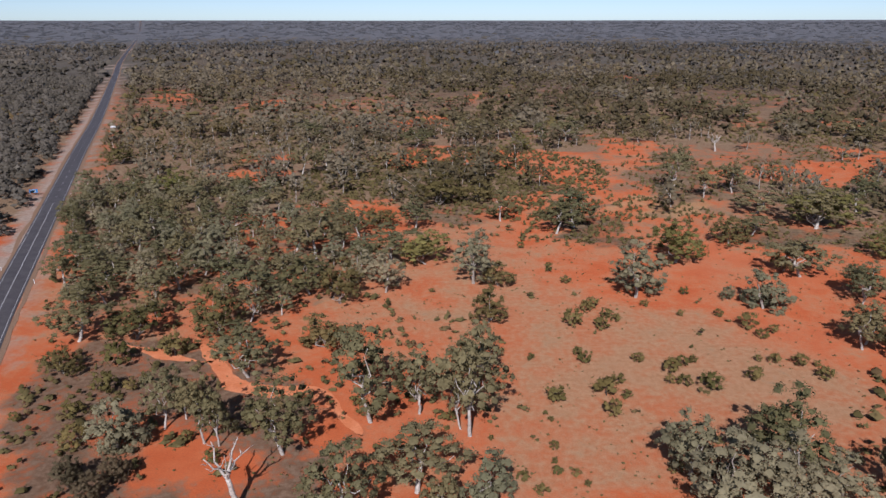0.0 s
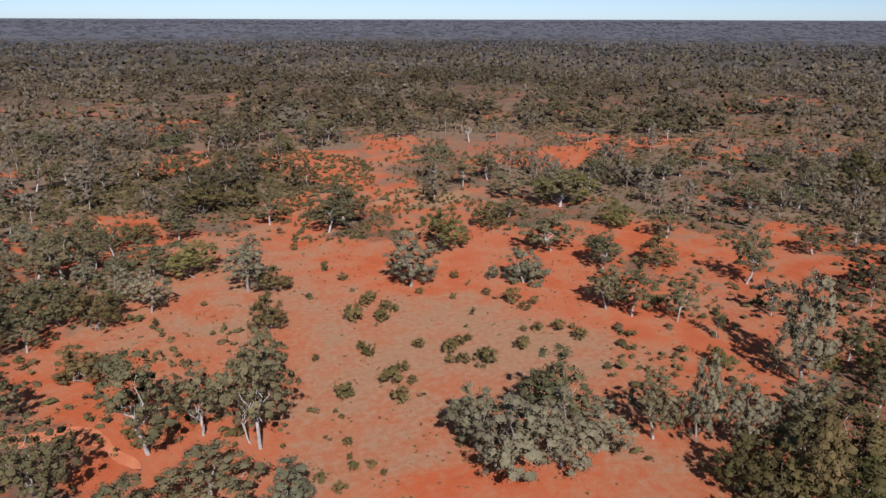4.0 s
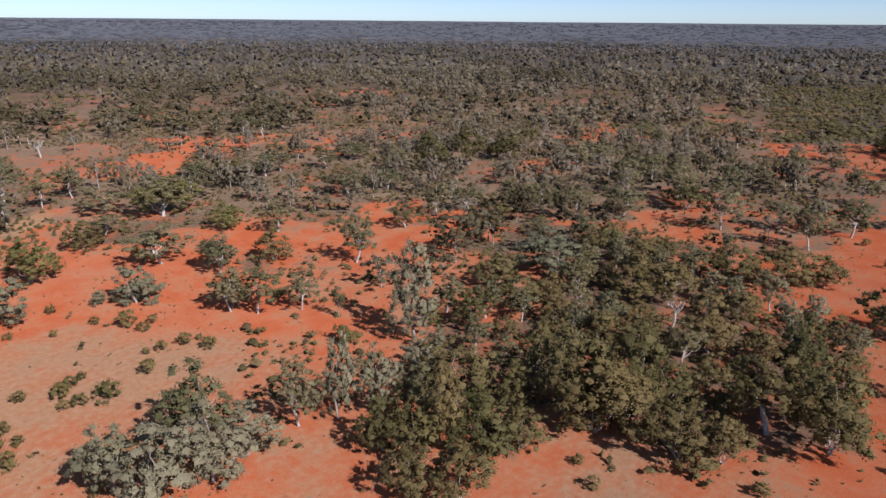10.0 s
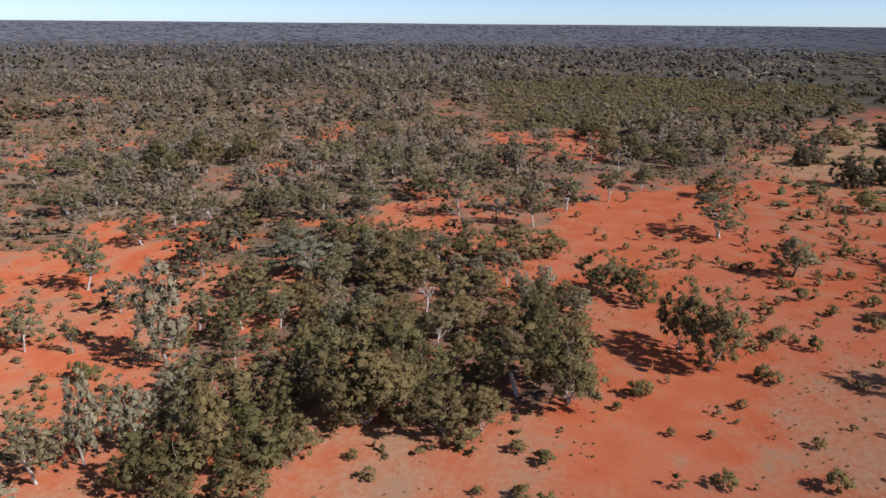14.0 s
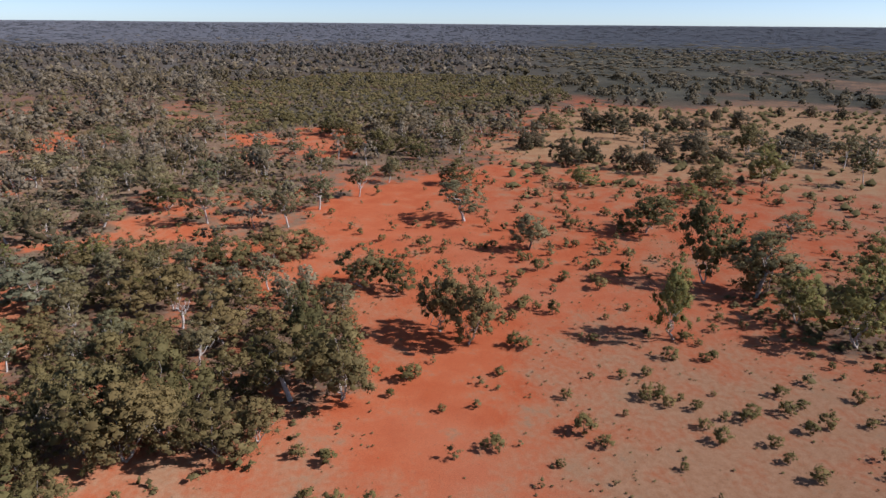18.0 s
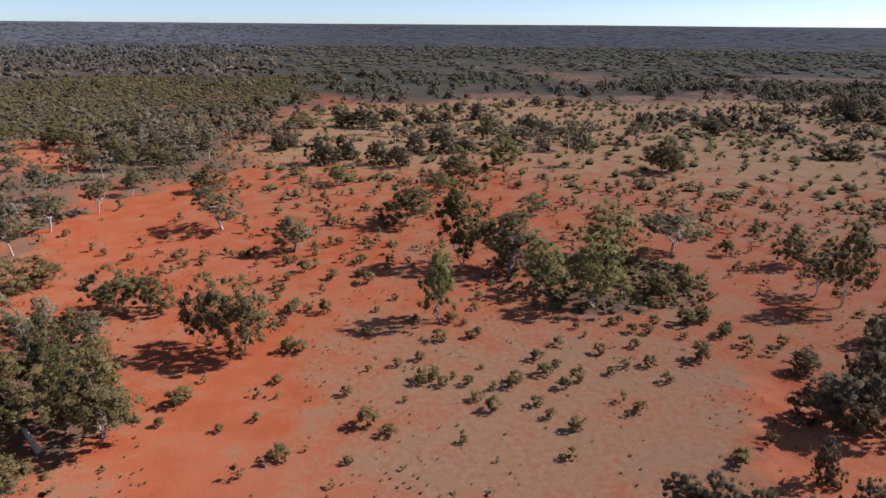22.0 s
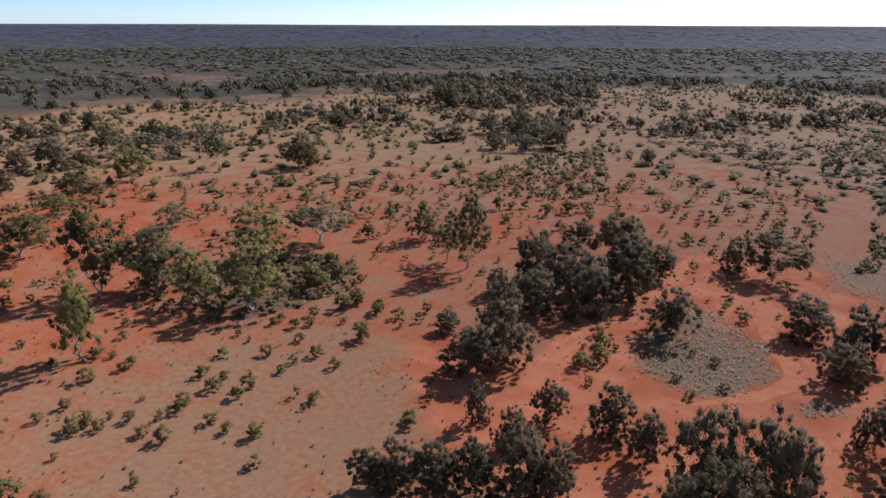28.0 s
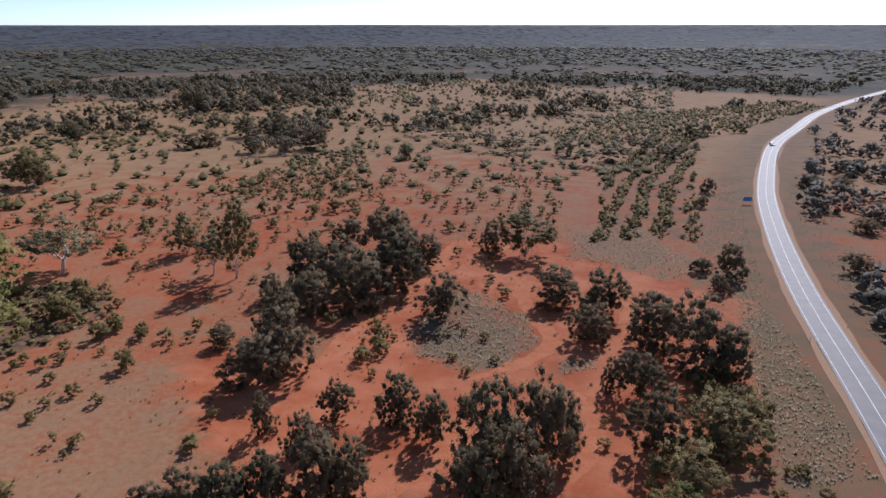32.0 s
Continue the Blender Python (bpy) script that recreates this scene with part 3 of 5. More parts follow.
# ---- plants ----
def unit_ball(level):
    bm = bmesh.new()
    bmesh.ops.create_icosphere(bm, subdivisions=level, radius=1.0)
    v = np.array([p.co[:] for p in bm.verts])
    f = np.array([[p.index for p in q.verts] for q in bm.faces])
    bm.free()
    return v, f


KNOB, KNOB_FACES = unit_ball(1)
OCTA = np.array(((1, 0, 0), (-1, 0, 0), (0, 1, 0), (0, -1, 0), (0, 0, 1), (0, 0, -1)), float)
OCTA_FACES = np.array(((0, 2, 4), (2, 1, 4), (1, 3, 4), (3, 0, 4), (2, 0, 5), (1, 2, 5), (3, 1, 5), (0, 3, 5)))


def directions(rng, n, lift=0.0):
    d = rng.normal(size=(n, 3))
    d[:, 2] += lift
    return d / np.linalg.norm(d, axis=1)[:, None]


def outward(p, c, r, mid, half):
    """Soft normals of foliage: out of the clump, out of the crown and up."""
    n = (p - c) / r * 0.6 + (c - mid) / half * 0.65 + (0, 0, 0.25)
    return n / (np.linalg.norm(n, axis=1)[:, None] + 1e-6)


def foliage(rng, centres, radii, count, size, core, ball=KNOB, faces=KNOB_FACES):
    """Leaf clumps: a lumpy dense middle with many small sprays on it. Vertices, triangles and normals."""
    verts, tris, normals, base = [], [], [], 0
    mid = centres.mean(0) - (0, 0, 0.3)
    half = np.maximum(np.abs(centres - mid).max(0), 0.3)
    for c, r in zip(centres, radii):
        if core:
            v = c + ball @ turned(rng) * r * core * rng.uniform(0.6, 1.3, (len(ball), 1))
            verts.append(v)
            normals.append(outward(v, c, r, mid, half))
            tris.append(faces + base)
            base += len(v)
        if count:
            d = directions(rng, count, 0.2)
            p = c + d * r * rng.uniform(0.4, 1.3, (count, 1))
            nrm = d * 0.8 + directions(rng, count) * 0.75 + (0, 0, 0.2)
            nrm /= np.linalg.norm(nrm, axis=1)[:, None]
            t = np.cross(nrm, directions(rng, count))
            t /= np.linalg.norm(t, axis=1)[:, None] + 1e-6
            b = np.cross(nrm, t)
            a = size * rng.uniform(0.6, 1.35, (count, 1))
            verts.append(np.stack([p + t * a, p - t * a * 0.5 + b * a * 0.6, p - t * a * 0.7 - b * a * 0.5], 1).reshape(-1, 3))
            soft = outward(p, c, r, mid, half) + nrm * 0.5
            normals.append(np.repeat(soft / np.linalg.norm(soft, axis=1)[:, None], 3, 0))
            tris.append(np.arange(count * 3).reshape(-1, 3) + base)
            base += count * 3
    return np.concatenate(verts), np.concatenate(tris), np.concatenate(normals)


def turned(rng):
    """A random turn about the upright axis."""
    a = rng.uniform(0, 6.283)
    c, s = math.cos(a), math.sin(a)
    return np.array(((c, s, 0), (-s, c, 0), (0, 0, 1)))


def crown_mesh(rng, centres, radii, count, size, material, core):
    v, f, n = foliage(rng, centres, radii, count, size, core)
    return add_mesh("crown", v, f, material, normals=n)


def tube(name, path, widths, material, sides=6):
    """A tapered, bent limb through the points of a path."""
    path = np.asarray(path, float)
    way = np.gradient(path, axis=0)
    way /= np.linalg.norm(way, axis=1)[:, None]
    a = np.cross(way, (0.31, 0.9, 0.12))
    a /= np.linalg.norm(a, axis=1)[:, None]
    b = np.cross(way, a)
    turn = np.arange(sides) * 2 * np.pi / sides
    rings = path[:, None] + (a[:, None] * np.cos(turn)[:, None] + b[:, None] * np.sin(turn)[:, None]) * np.asarray(widths)[:, None, None]
    faces = []
    for k in range(len(path) - 1):
        for s in range(sides):
            n = (s + 1) % sides
            faces.append((k * sides + s, k * sides + n, (k + 1) * sides + n, (k + 1) * sides + s))
    faces.append(tuple((len(path) - 1) * sides + s for s in range(sides)))
    return add_mesh(name, rings.reshape(-1, 3), faces, material)


def bent(rng, a, b, wobble, n=5):
    s = np.linspace(0, 1, n)[:, None]
    path = np.asarray(a) * (1 - s) + np.asarray(b) * s + rng.normal(size=(n, 3)) * wobble * np.sin(s * np.pi)
    return path


def spread_clumps(rng, n, half, low, high, r, shape, heads=5, fill=0.45):
    """Centres of leaf clumps in a crown of several uneven heads. shape: 0 an even egg, 1 a flat umbrella."""
    tall = high - low
    turn = rng.uniform(0, 6.283)
    hubs = []
    for k in range(heads):
        a = turn + k * 2.4 + rng.normal() * 0.3
        out = half * (0.12 if k == 0 else rng.uniform(0.4, 0.66))
        up = (0.75 if k == 0 else rng.uniform(0.15, 0.6)) + 0.15 * shape
        hubs.append((math.cos(a) * out, math.sin(a) * out, low + tall * min(up, 0.8)))
    centres, tries = [], 0
    while len(centres) < n and tries < 3000:
        tries += 1
        hub = np.array(hubs[rng.randint(heads)])
        d = directions(rng, 1, 0.25)[0]
        out = rng.uniform(0.25, 1.0) ** 0.5
        c = hub + d * out * np.array((half * fill, half * fill, tall * (0.1 + fill * 0.45)))
        c[2] = max(c[2], low + r * 0.5)
        if all(np.linalg.norm(c - o) > r * 0.8 * (1 - tries / 4000) for o in centres):
            centres.append(c)
    centres = np.array(centres)
    reach = np.percentile(np.hypot(centres[:, 0], centres[:, 1]), 92)
    centres[:, :2] *= (half - r * 0.6) / max(reach, 0.01)
    bottom, top = centres[:, 2].min(), centres[:, 2].max()
    centres[:, 2] = low + r * 0.55 + (centres[:, 2] - bottom) / max(top - bottom, 0.01) * (tall - r * 1.2)
    return centres


class Species:
    """Meshes of a kind of tree at its usual size, in some variants."""

    def __init__(self, seed, variants, tall, wide, low, clumps, clump, count, size, leaf, bark, shape=0.0, stems=1, girth=0.26, limbs=4, squash=0.8, lean=0.05, heads=6, fill=0.45, core=0.62):
        self.tall, self.wide, self.variants = tall, wide, []
        for k in range(variants):
            rng = np.random.RandomState(seed * 100 + k)
            centres = spread_clumps(rng, clumps, wide / 2, low * tall, tall, clump, shape, heads, fill)
            radii = clump * rng.uniform(0.65, 1.5, (len(centres), 1)) * np.array((1.0, 1.0, squash)) * rng.uniform(0.85, 1.15, (len(centres), 3))
            pieces = [("crown", crown_mesh(rng, centres, radii, count, size, leaf, core))] if leaf else []
            fork = tall * rng.uniform(0.22, 0.36) * (0.35 if stems > 1 else 1.0)
            order = np.argsort(-centres[:, 2])
            for s in range(stems):
                turn = rng.uniform(0, 6.28)
                root = np.array((math.cos(turn), math.sin(turn), 0)) * girth * (stems - 1) * 0.9
                top = np.array((rng.normal() * lean * tall, rng.normal() * lean * tall, fork)) + root * 2.2
                path = np.concatenate([[root + (0, 0, -0.3)], bent(rng, root, top, 0.12 * girth + 0.05)])
                pieces.append(("trunk", tube("trunk", path, np.linspace(girth * 1.25, girth * 0.8, len(path)) / stems**0.5, bark, 7)))
                for m in range(limbs):
                    goal = centres[order[(m * stems + s) * max(1, len(order) // (limbs * stems + 1)) % len(order)]]
                    path = bent(rng, top - (0, 0, 0.1), top + (goal - top) * 0.72, 0.04 * tall, 5)
                    pieces.append(("limb", tube("limb", path, np.linspace(girth * 0.62, girth * 0.12, 5) / stems**0.5, bark, 4)))
            self.variants.append(pieces)

    def plant(self, name, x, y, high, wide, rng, label, category, group):
        ob = tagged(new(name), label, category, group)
        ob.empty_display_size = 0.5
        z = float(land_height(x, y))
        ob.matrix_basis = pose(x, y, z, rng.normal() * 2, rng.normal() * 2, rng.uniform(0, 360)) @ Matrix.Diagonal((wide / self.wide, wide / self.wide, high / self.tall, 1))
        for piece, mesh in self.variants[rng.randint(len(self.variants))]:
            part(piece, mesh, ob)
        return ob


class BareTree:
    """A dead tree: a leaning trunk that forks into bleached, forked branches."""

    tall, wide = 11.0, 7.0

    def __init__(self, seed, variants):
        self.variants = []
        for k in range(variants):
            rng = np.random.RandomState(seed + k)
            fork = np.array((0.7, 0.3, 4.6))
            pieces = [("trunk", tube("trunk", bent(rng, (0, 0, -0.3), fork, 0.15, 6), np.linspace(0.36, 0.27, 6), WHITE_BARK, 8))]
            turn = rng.uniform(0, 6.28)
            for m in range(5):
                a = turn + m * 1.257 + rng.normal() * 0.25
                out = np.array((math.cos(a), math.sin(a), 0))
                end = fork + out * rng.uniform(1.8, 3.2) + (0, 0, rng.uniform(3.4, 6.2))
                path = bent(rng, fork - (0, 0, 0.2), end, 0.3, 6)
                pieces.append(("limb", tube("limb", path, np.linspace(0.2, 0.05, 6), WHITE_BARK, 5)))
                for q in (2, 3, 4):
                    side = path[q] + directions(rng, 1, 0.9)[0] * rng.uniform(1.0, 2.0)
                    pieces.append(("branch", tube("branch", bent(rng, path[q], side, 0.1, 4), np.linspace(0.08, 0.02, 4), WHITE_BARK, 4)))
            self.variants.append(pieces)

    plant = Species.plant


ROUND_TREES_A = (
    (-49.3, 91.4, 9.1, 8.6),
)
ROUND_TREES = ROUND_TREES_A
GUMS_A = (
    (-73.9, 129.1, 10.8, 11.5), (-96.1, 172.1, 11.5, 9.8), (-81.9, 162.1, 7.5, 14.0), (-44.4, 97.1, 11.3, 6.5), (-42.0, 100.0, 8.3, 4.6),
    (-64.0, 158.3, 8.6, 11.0), (-36.8, 93.1, 12.9, 6.3), (-34.3, 92.4, 9.6, 5.4), (-40.7, 127.2, 5.4, 7.7), (-35.6, 114.1, 10.4, 9.8),
    (-42.0, 146.7, 11.4, 10.9), (-83.9, 301.9, 9.4, 12.4), (-24.1, 90.2, 13.6, 9.8), (-36.0, 151.7, 8.6, 8.2), (-41.4, 187.5, 8.3, 9.6),
    (-31.7, 154.6, 10.2, 10.1), (-59.0, 287.8, 14.7, 10.4), (-34.7, 181.1, 14.3, 13.2), (-13.3, 73.9, 13.3, 9.4), (-50.6, 299.4, 11.6, 9.8),
)
GUMS_B = (
    (-11.8, 99.0, 17.6, 11.5), (-24.5, 301.8, 8.0, 8.4), (-14.4, 179.2, 10.5, 14.6), (-3.6, 81.3, 10.5, 11.7), (-8.6, 208.2, 10.8, 9.1),
    (-3.9, 101.6, 12.7, 8.0), (-0.7, 74.2, 8.8, 5.4), (2.8, 97.0, 12.0, 5.0), (4.2, 95.1, 18.8, 10.2), (6.1, 109.6, 13.6, 8.5),
    (18.5, 218.4, 10.7, 8.8), (34.7, 204.4, 10.5, 11.7), (41.1, 211.2, 11.8, 14.2), (93.3, 202.0, 7.0, 11.3), (106.4, 228.7, 9.5, 16.3),
    (90.7, 166.7, 11.0, 13.7), (116.6, 209.7, 14.2, 18.0), (47.7, 83.7, 15.2, 11.2), (140.3, 229.4, 11.7, 11.5), (157.6, 254.2, 9.9, 9.8),
)
GUMS_C = (
    (96.2, 148.4, 10.6, 7.8), (99.1, 152.6, 8.5, 9.6), (83.0, 125.3, 10.5, 8.5), (85.0, 127.6, 9.5, 7.5), (86.1, 119.8, 10.6, 8.5),
    (129.6, 166.9, 9.8, 9.8), (187.9, 237.7, 12.3, 12.3), (62.2, 78.0, 11.6, 7.8), (93.8, 114.1, 9.8, 7.1), (205.3, 228.2, 11.1, 9.9),
    (96.1, 104.5, 7.6, 2.5), (177.5, 185.5, 10.5, 16.6), (124.4, 127.7, 15.3, 9.5), (194.4, 181.2, 9.6, 12.7), (158.7, 140.7, 8.1, 10.3),
    (197.3, 125.8, 11.6, 13.3), (199.6, 114.3, 11.3, 13.0), (201.8, 103.4, 11.9, 10.8), (217.2, 93.9, 11.1, 14.6), (247.8, 107.0, 11.7, 10.6),
)
GUMS_D = (
    (267.7, 104.6, 11.4, 9.1), (245.6, 86.7, 16.8, 10.5), (220.2, 62.6, 16.8, 11.7), (288.7, 69.2, 9.7, 8.4), (231.8, 47.5, 10.0, 9.8),
    (215.0, 36.0, 15.8, 9.5), (221.2, -20.3, 14.4, 16.2), (151.7, -84.8, 17.4, 15.6), (197.9, -118.7, 7.7, 11.2), (311.6, -249.8, 12.1, 13.5),
    (147.3, -133.9, 15.6, 17.4), (326.8, -313.9, 9.2, 17.9), (109.0, -145.3, 12.6, 8.8),
)
GUMS_E = (
    (-14.1, 356.0, 10.7, 17), (-70.8, 373.7, 12.0, 17), (11.1, 380.9, 13.1, 16.8), (22.6, 392.5, 10.1, 15.9), (38.2, 390.5, 11.9, 14.4),
    (66.0, 376.9, 13.6, 16.7), (52.1, 364.4, 12.3, 10.8), (104.7, 373.1, 8.1, 9.9), (87.2, 259.1, 19, 10.7), (95.8, 250.2, 10.9, 9.1),
    (109.0, 257.2, 12.2, 9.7), (134.5, 280.8, 6.9, 7.2), (181.7, 497.9, 9.8, 17), (197.4, 468.0, 11.0, 17), (208.2, 426.7, 10.4, 17),
    (224.5, 391.4, 10.3, 15.4), (225.8, 369.6, 10.4, 14.9), (226.6, 340.2, 12.7, 12.0), (244.7, 341.8, 11.0, 14.8), (243.1, 321.5, 11.2, 12.9),
)
GUMS_F = (
    (269.7, 337.3, 12.4, 13.0), (227.2, 425.3, 10.8, 13.6), (177.5, 234.7, 9.9, 12.8), (226.7, 235.2, 8.5, 15.6), (221.3, 201.7, 11.6, 12.9),
    (363.7, 152.7, 12.2, 13.4), (350.1, 136.0, 11.3, 10.6), (377.6, 104.6, 14.1, 9.6), (273.0, 141.8, 12.9, 13.1), (291.6, 139.7, 10.8, 13.6),
    (256.5, 110.5, 15.6, 11.4), (280.1, 108.6, 12.7, 8.6), (256.5, 88.9, 15.3, 9.7), (262.7, 74.8, 13.0, 10.7), (312.2, 61.3, 13.2, 10.6),
    (188.1, 137.4, 9.9, 9.9), (174.9, 141.7, 11.5, 8.6), (237.0, 28.8, 12.6, 11.5), (283.5, 32.9, 12.9, 11.3), (256.1, 16.1, 13.4, 9.4),
)
GUMS_G = (
    (280.4, 5.5, 10.3, 8.0), (347.4, 53.1, 6.9, 9.8), (365.6, -20.2, 16.2, 12.5), (346.8, -28.3, 13.9, 8.5), (306.2, -201.9, 15.9, 10.5),
    (268.2, -186.5, 18.8, 7.9),
)
GUMS = GUMS_A + GUMS_B + GUMS_C + GUMS_D + GUMS_E + GUMS_F + GUMS_G
DEAD_TREES_A = (
    (-27.2, 78.2, 12.2, 7.5), (135.4, 345.9, 9.5, 8.0),
)
DEAD_TREES = DEAD_TREES_A
MULGAS_A = (
    (-2.0, -137.4, 12.6, 12.6), (-3.3, -100.0, 10.8, 9.2), (-13.8, -260.5, 4.5, 4.9), (-16.4, -284.5, 6.0, 5.7), (-11.8, -187.2, 4.2, 6.3),
    (-10.0, -129.6, 15.2, 13.4), (-16.0, -173.5, 4.6, 5.8), (-19.3, -185.1, 9.6, 9.0), (-15.9, -128.0, 10.3, 8.4), (-55.1, -307.5, 4.5, 8.2),
    (-68.0, -311.7, 4.5, 10.0), (-50.7, -199.9, 5.6, 8.9), (-62.4, -242.4, 4.8, 9.8), (-52.5, 82.6, 5.0, 4.9), (-47.3, 79.2, 4.7, 4.6),
    (-46.3, 83.8, 4.6, 4.2), (367.0, -70.0, 7.9, 14.6), (316.1, -76.1, 13.1, 15.2), (432.6, -118.2, 10.7, 13.6), (324.2, -89.3, 12.1, 11.6),
)
MULGAS_B = (
    (422.9, -128.6, 12.1, 19.9), (306.7, -100.4, 11.4, 12.2), (449.2, -153.2, 9.3, 17.5), (295.9, -106.4, 9.9, 10.6), (335.8, -128.5, 9.7, 11.9),
    (428.8, -172.6, 8.9, 16.7), (430.6, -186.2, 7.2, 13.4), (323.9, -140.3, 11.9, 15.3), (461.8, -209.3, 10.5, 7.9), (325.4, -153.3, 8.1, 10.2),
    (434.1, -211.9, 12.1, 15.1), (323.8, -315.2, 10.8, 16.2), (58.4, -61.1, 6.8, 6.3), (54.9, -63.4, 8.2, 7.1), (240.8, -311.6, 8.0, 15.0),
    (49.7, -64.7, 8.9, 7.8), (81.7, -110.1, 4.9, 5.8), (235.2, -321.1, 7.9, 13.8), (66.1, -98.0, 10.0, 12.3), (56.2, -84.7, 7.5, 4.2),
)
MULGAS_C = (
    (45.4, -68.8, 8.9, 7.2), (85.5, -134.7, 7.1, 6.7), (72.7, -115.9, 12.7, 9.4), (63.4, -103.4, 13.8, 10.6), (48.3, -81.1, 7.4, 5.2),
    (72.3, -128.4, 12.2, 12.6), (82.7, -147.6, 13.3, 12.1), (40.8, -72.8, 11.0, 9.4), (47.3, -92.0, 7.7, 5.8), (36.8, -73.7, 10.2, 7.0),
    (71.9, -147.0, 13.4, 14.7), (87.0, -181.4, 8.7, 10.4), (63.6, -138.1, 14.0, 15.1), (71.7, -175.1, 14.8, 16.0), (60.9, -152.6, 15.7, 16.2),
    (37.2, -94.4, 9.5, 7.4), (120.3, -316.0, 7.4, 6.9), (58.2, -169.2, 9.1, 9.5), (29.6, -90.9, 9.1, 6.4), (44.1, -137.6, 10.7, 10.7),
)
MULGAS_D = (
    (17.7, -74.0, 12.3, 8.8), (44.4, -186.7, 9.2, 8.4), (19.4, -86.5, 15.4, 10.4), (15.0, -78.4, 14.2, 11.4), (12.3, -88.8, 16.3, 9.5),
    (20.8, -153.9, 9.6, 11.3), (10.4, -93.9, 10.8, 7.3), (10.9, -136.0, 9.0, 8.8), (10.5, -148.5, 11.7, 11.4), (5.0, -115.7, 6.8, 4.2),
    (0.1, -115.2, 9.4, 8.9),
)
MULGAS_E = (
    (361.9, -212.5, 12.4, 15.0), (496.1, -271.5, 7.4, 8.1), (491.1, -291.2, 8.7, 8.9), (479.2, -306.7, 8.2, 8.8), (501.2, -422.9, 8.0, 11.4),
    (358.8, -63.8, 9.3, 10.1), (339.5, -450.8, 19, 17), (360.9, -467.6, 18.1, 12.1), (234.4, -355.2, 12.1, 15.0), (217.8, -365.2, 13.2, 15.2),
    (194.8, -338.0, 9.5, 9.0), (175.5, -328.9, 12.4, 15.7), (201.6, -309.7, 8.7, 11.6), (317.9, -549.9, 12.0, 13.5),
)
MULGAS = MULGAS_A + MULGAS_B + MULGAS_C + MULGAS_D + MULGAS_E
BOX_TREES_A = (
    (-8.1, -88.4, 9.2, 10.1), (-14.0, -101.9, 10.5, 11.2), (-69.8, 115.5, 5.8, 6.3), (-62.8, 129.9, 10.0, 9.8), (-46.9, 132.5, 11.4, 9.4),
    (-122.7, 401.2, 8.3, 22.7), (-23.6, 126.7, 7.6, 9.0), (-23.6, 149.3, 11.3, 9.1), (-19.4, 211.3, 8.2, 10.3), (-1.2, 240.4, 11.6, 16.0),
    (12.4, 243.6, 8.9, 12.2), (9.9, 138.2, 9.1, 7.3), (13.4, 160.8, 6.6, 7.7), (83.4, 194.1, 8.4, 10.2), (88.3, 170.9, 6.1, 6.6),
    (164.0, 237.5, 9.5, 14.2), (111.3, 146.1, 9.7, 9.1), (66.0, 63.0, 9.2, 7.3), (68.0, 59.1, 10.0, 8.9), (59.5, 51.3, 9.2, 7.2),
)
BOX_TREES_B = (
    (72.6, 57.5, 14.5, 7.8), (83.2, 62.5, 12.9, 11.4), (63.0, 46.5, 9.1, 7.9), (174.1, 118.4, 11.0, 12.2), (131.0, 88.9, 10.3, 10.3),
    (73.1, 49.4, 10.8, 9.8), (126.2, 78.6, 8.8, 11.1), (88.5, 54.1, 9.2, 7.4), (79.9, 47.2, 6.7, 7.6), (103.0, 59.5, 9.5, 7.8),
    (124.6, 67.0, 7.6, 8.6), (93.1, 47.1, 15.7, 12.5), (147.0, 72.3, 9.4, 8.7), (90.7, 40.7, 13.4, 13.8), (116.1, 51.7, 9.4, 9.1),
    (97.0, 42.1, 12.2, 9.7), (145.4, 57.5, 11.9, 15.6), (172.8, 67.0, 10.4, 10.1), (100.8, 38.7, 16.6, 10.9), (94.0, 35.6, 9.5, 12.0),
)
BOX_TREES_C = (
    (121.5, 45.9, 9.8, 12.2), (147.8, 50.9, 11.3, 9.9), (237.2, 80.4, 11.2, 13.0), (104.9, 35.1, 10.9, 9.3), (91.4, 27.0, 11.0, 9.9),
    (130.5, 35.7, 12.7, 12.3), (171.6, 45.2, 12.5, 13.9), (146.0, 34.5, 8.5, 9.7), (94.8, 22.2, 8.3, 8.6), (178.4, 33.2, 11.2, 14.6),
    (124.2, 18.8, 15.7, 9.5), (185.0, 26.4, 8.3, 9.5), (107.3, 10.3, 16.7, 11.3), (161.3, 9.6, 12.0, 11.2), (294.1, 4.8, 7.8, 7.2),
    (158.3, 1.1, 10.4, 9.0), (134.8, -8.3, 16.4, 9.5), (275.5, -22.7, 10.7, 13.5), (128.4, -13.7, 16.5, 11.1), (441.0, -93.1, 9.3, 20.9),
)
BOX_TREES_D = (
    (205.6, -75.7, 14.8, 16.5), (271.5, -122.6, 10.4, 12.5), (258.9, -120.4, 11.8, 14.5), (161.4, -76.0, 22.4, 13.5), (341.3, -173.0, 16.2, 13.3),
    (153.2, -86.3, 16.5, 12.5), (243.1, -210.9, 15.8, 15.9), (242.3, -213.3, 13.0, 14.3), (127.5, -158.6, 11.7, 9.5), (101.8, -145.0, 22.3, 9.3),
    (35.1, -187.0, 13.2, 15.2),
)
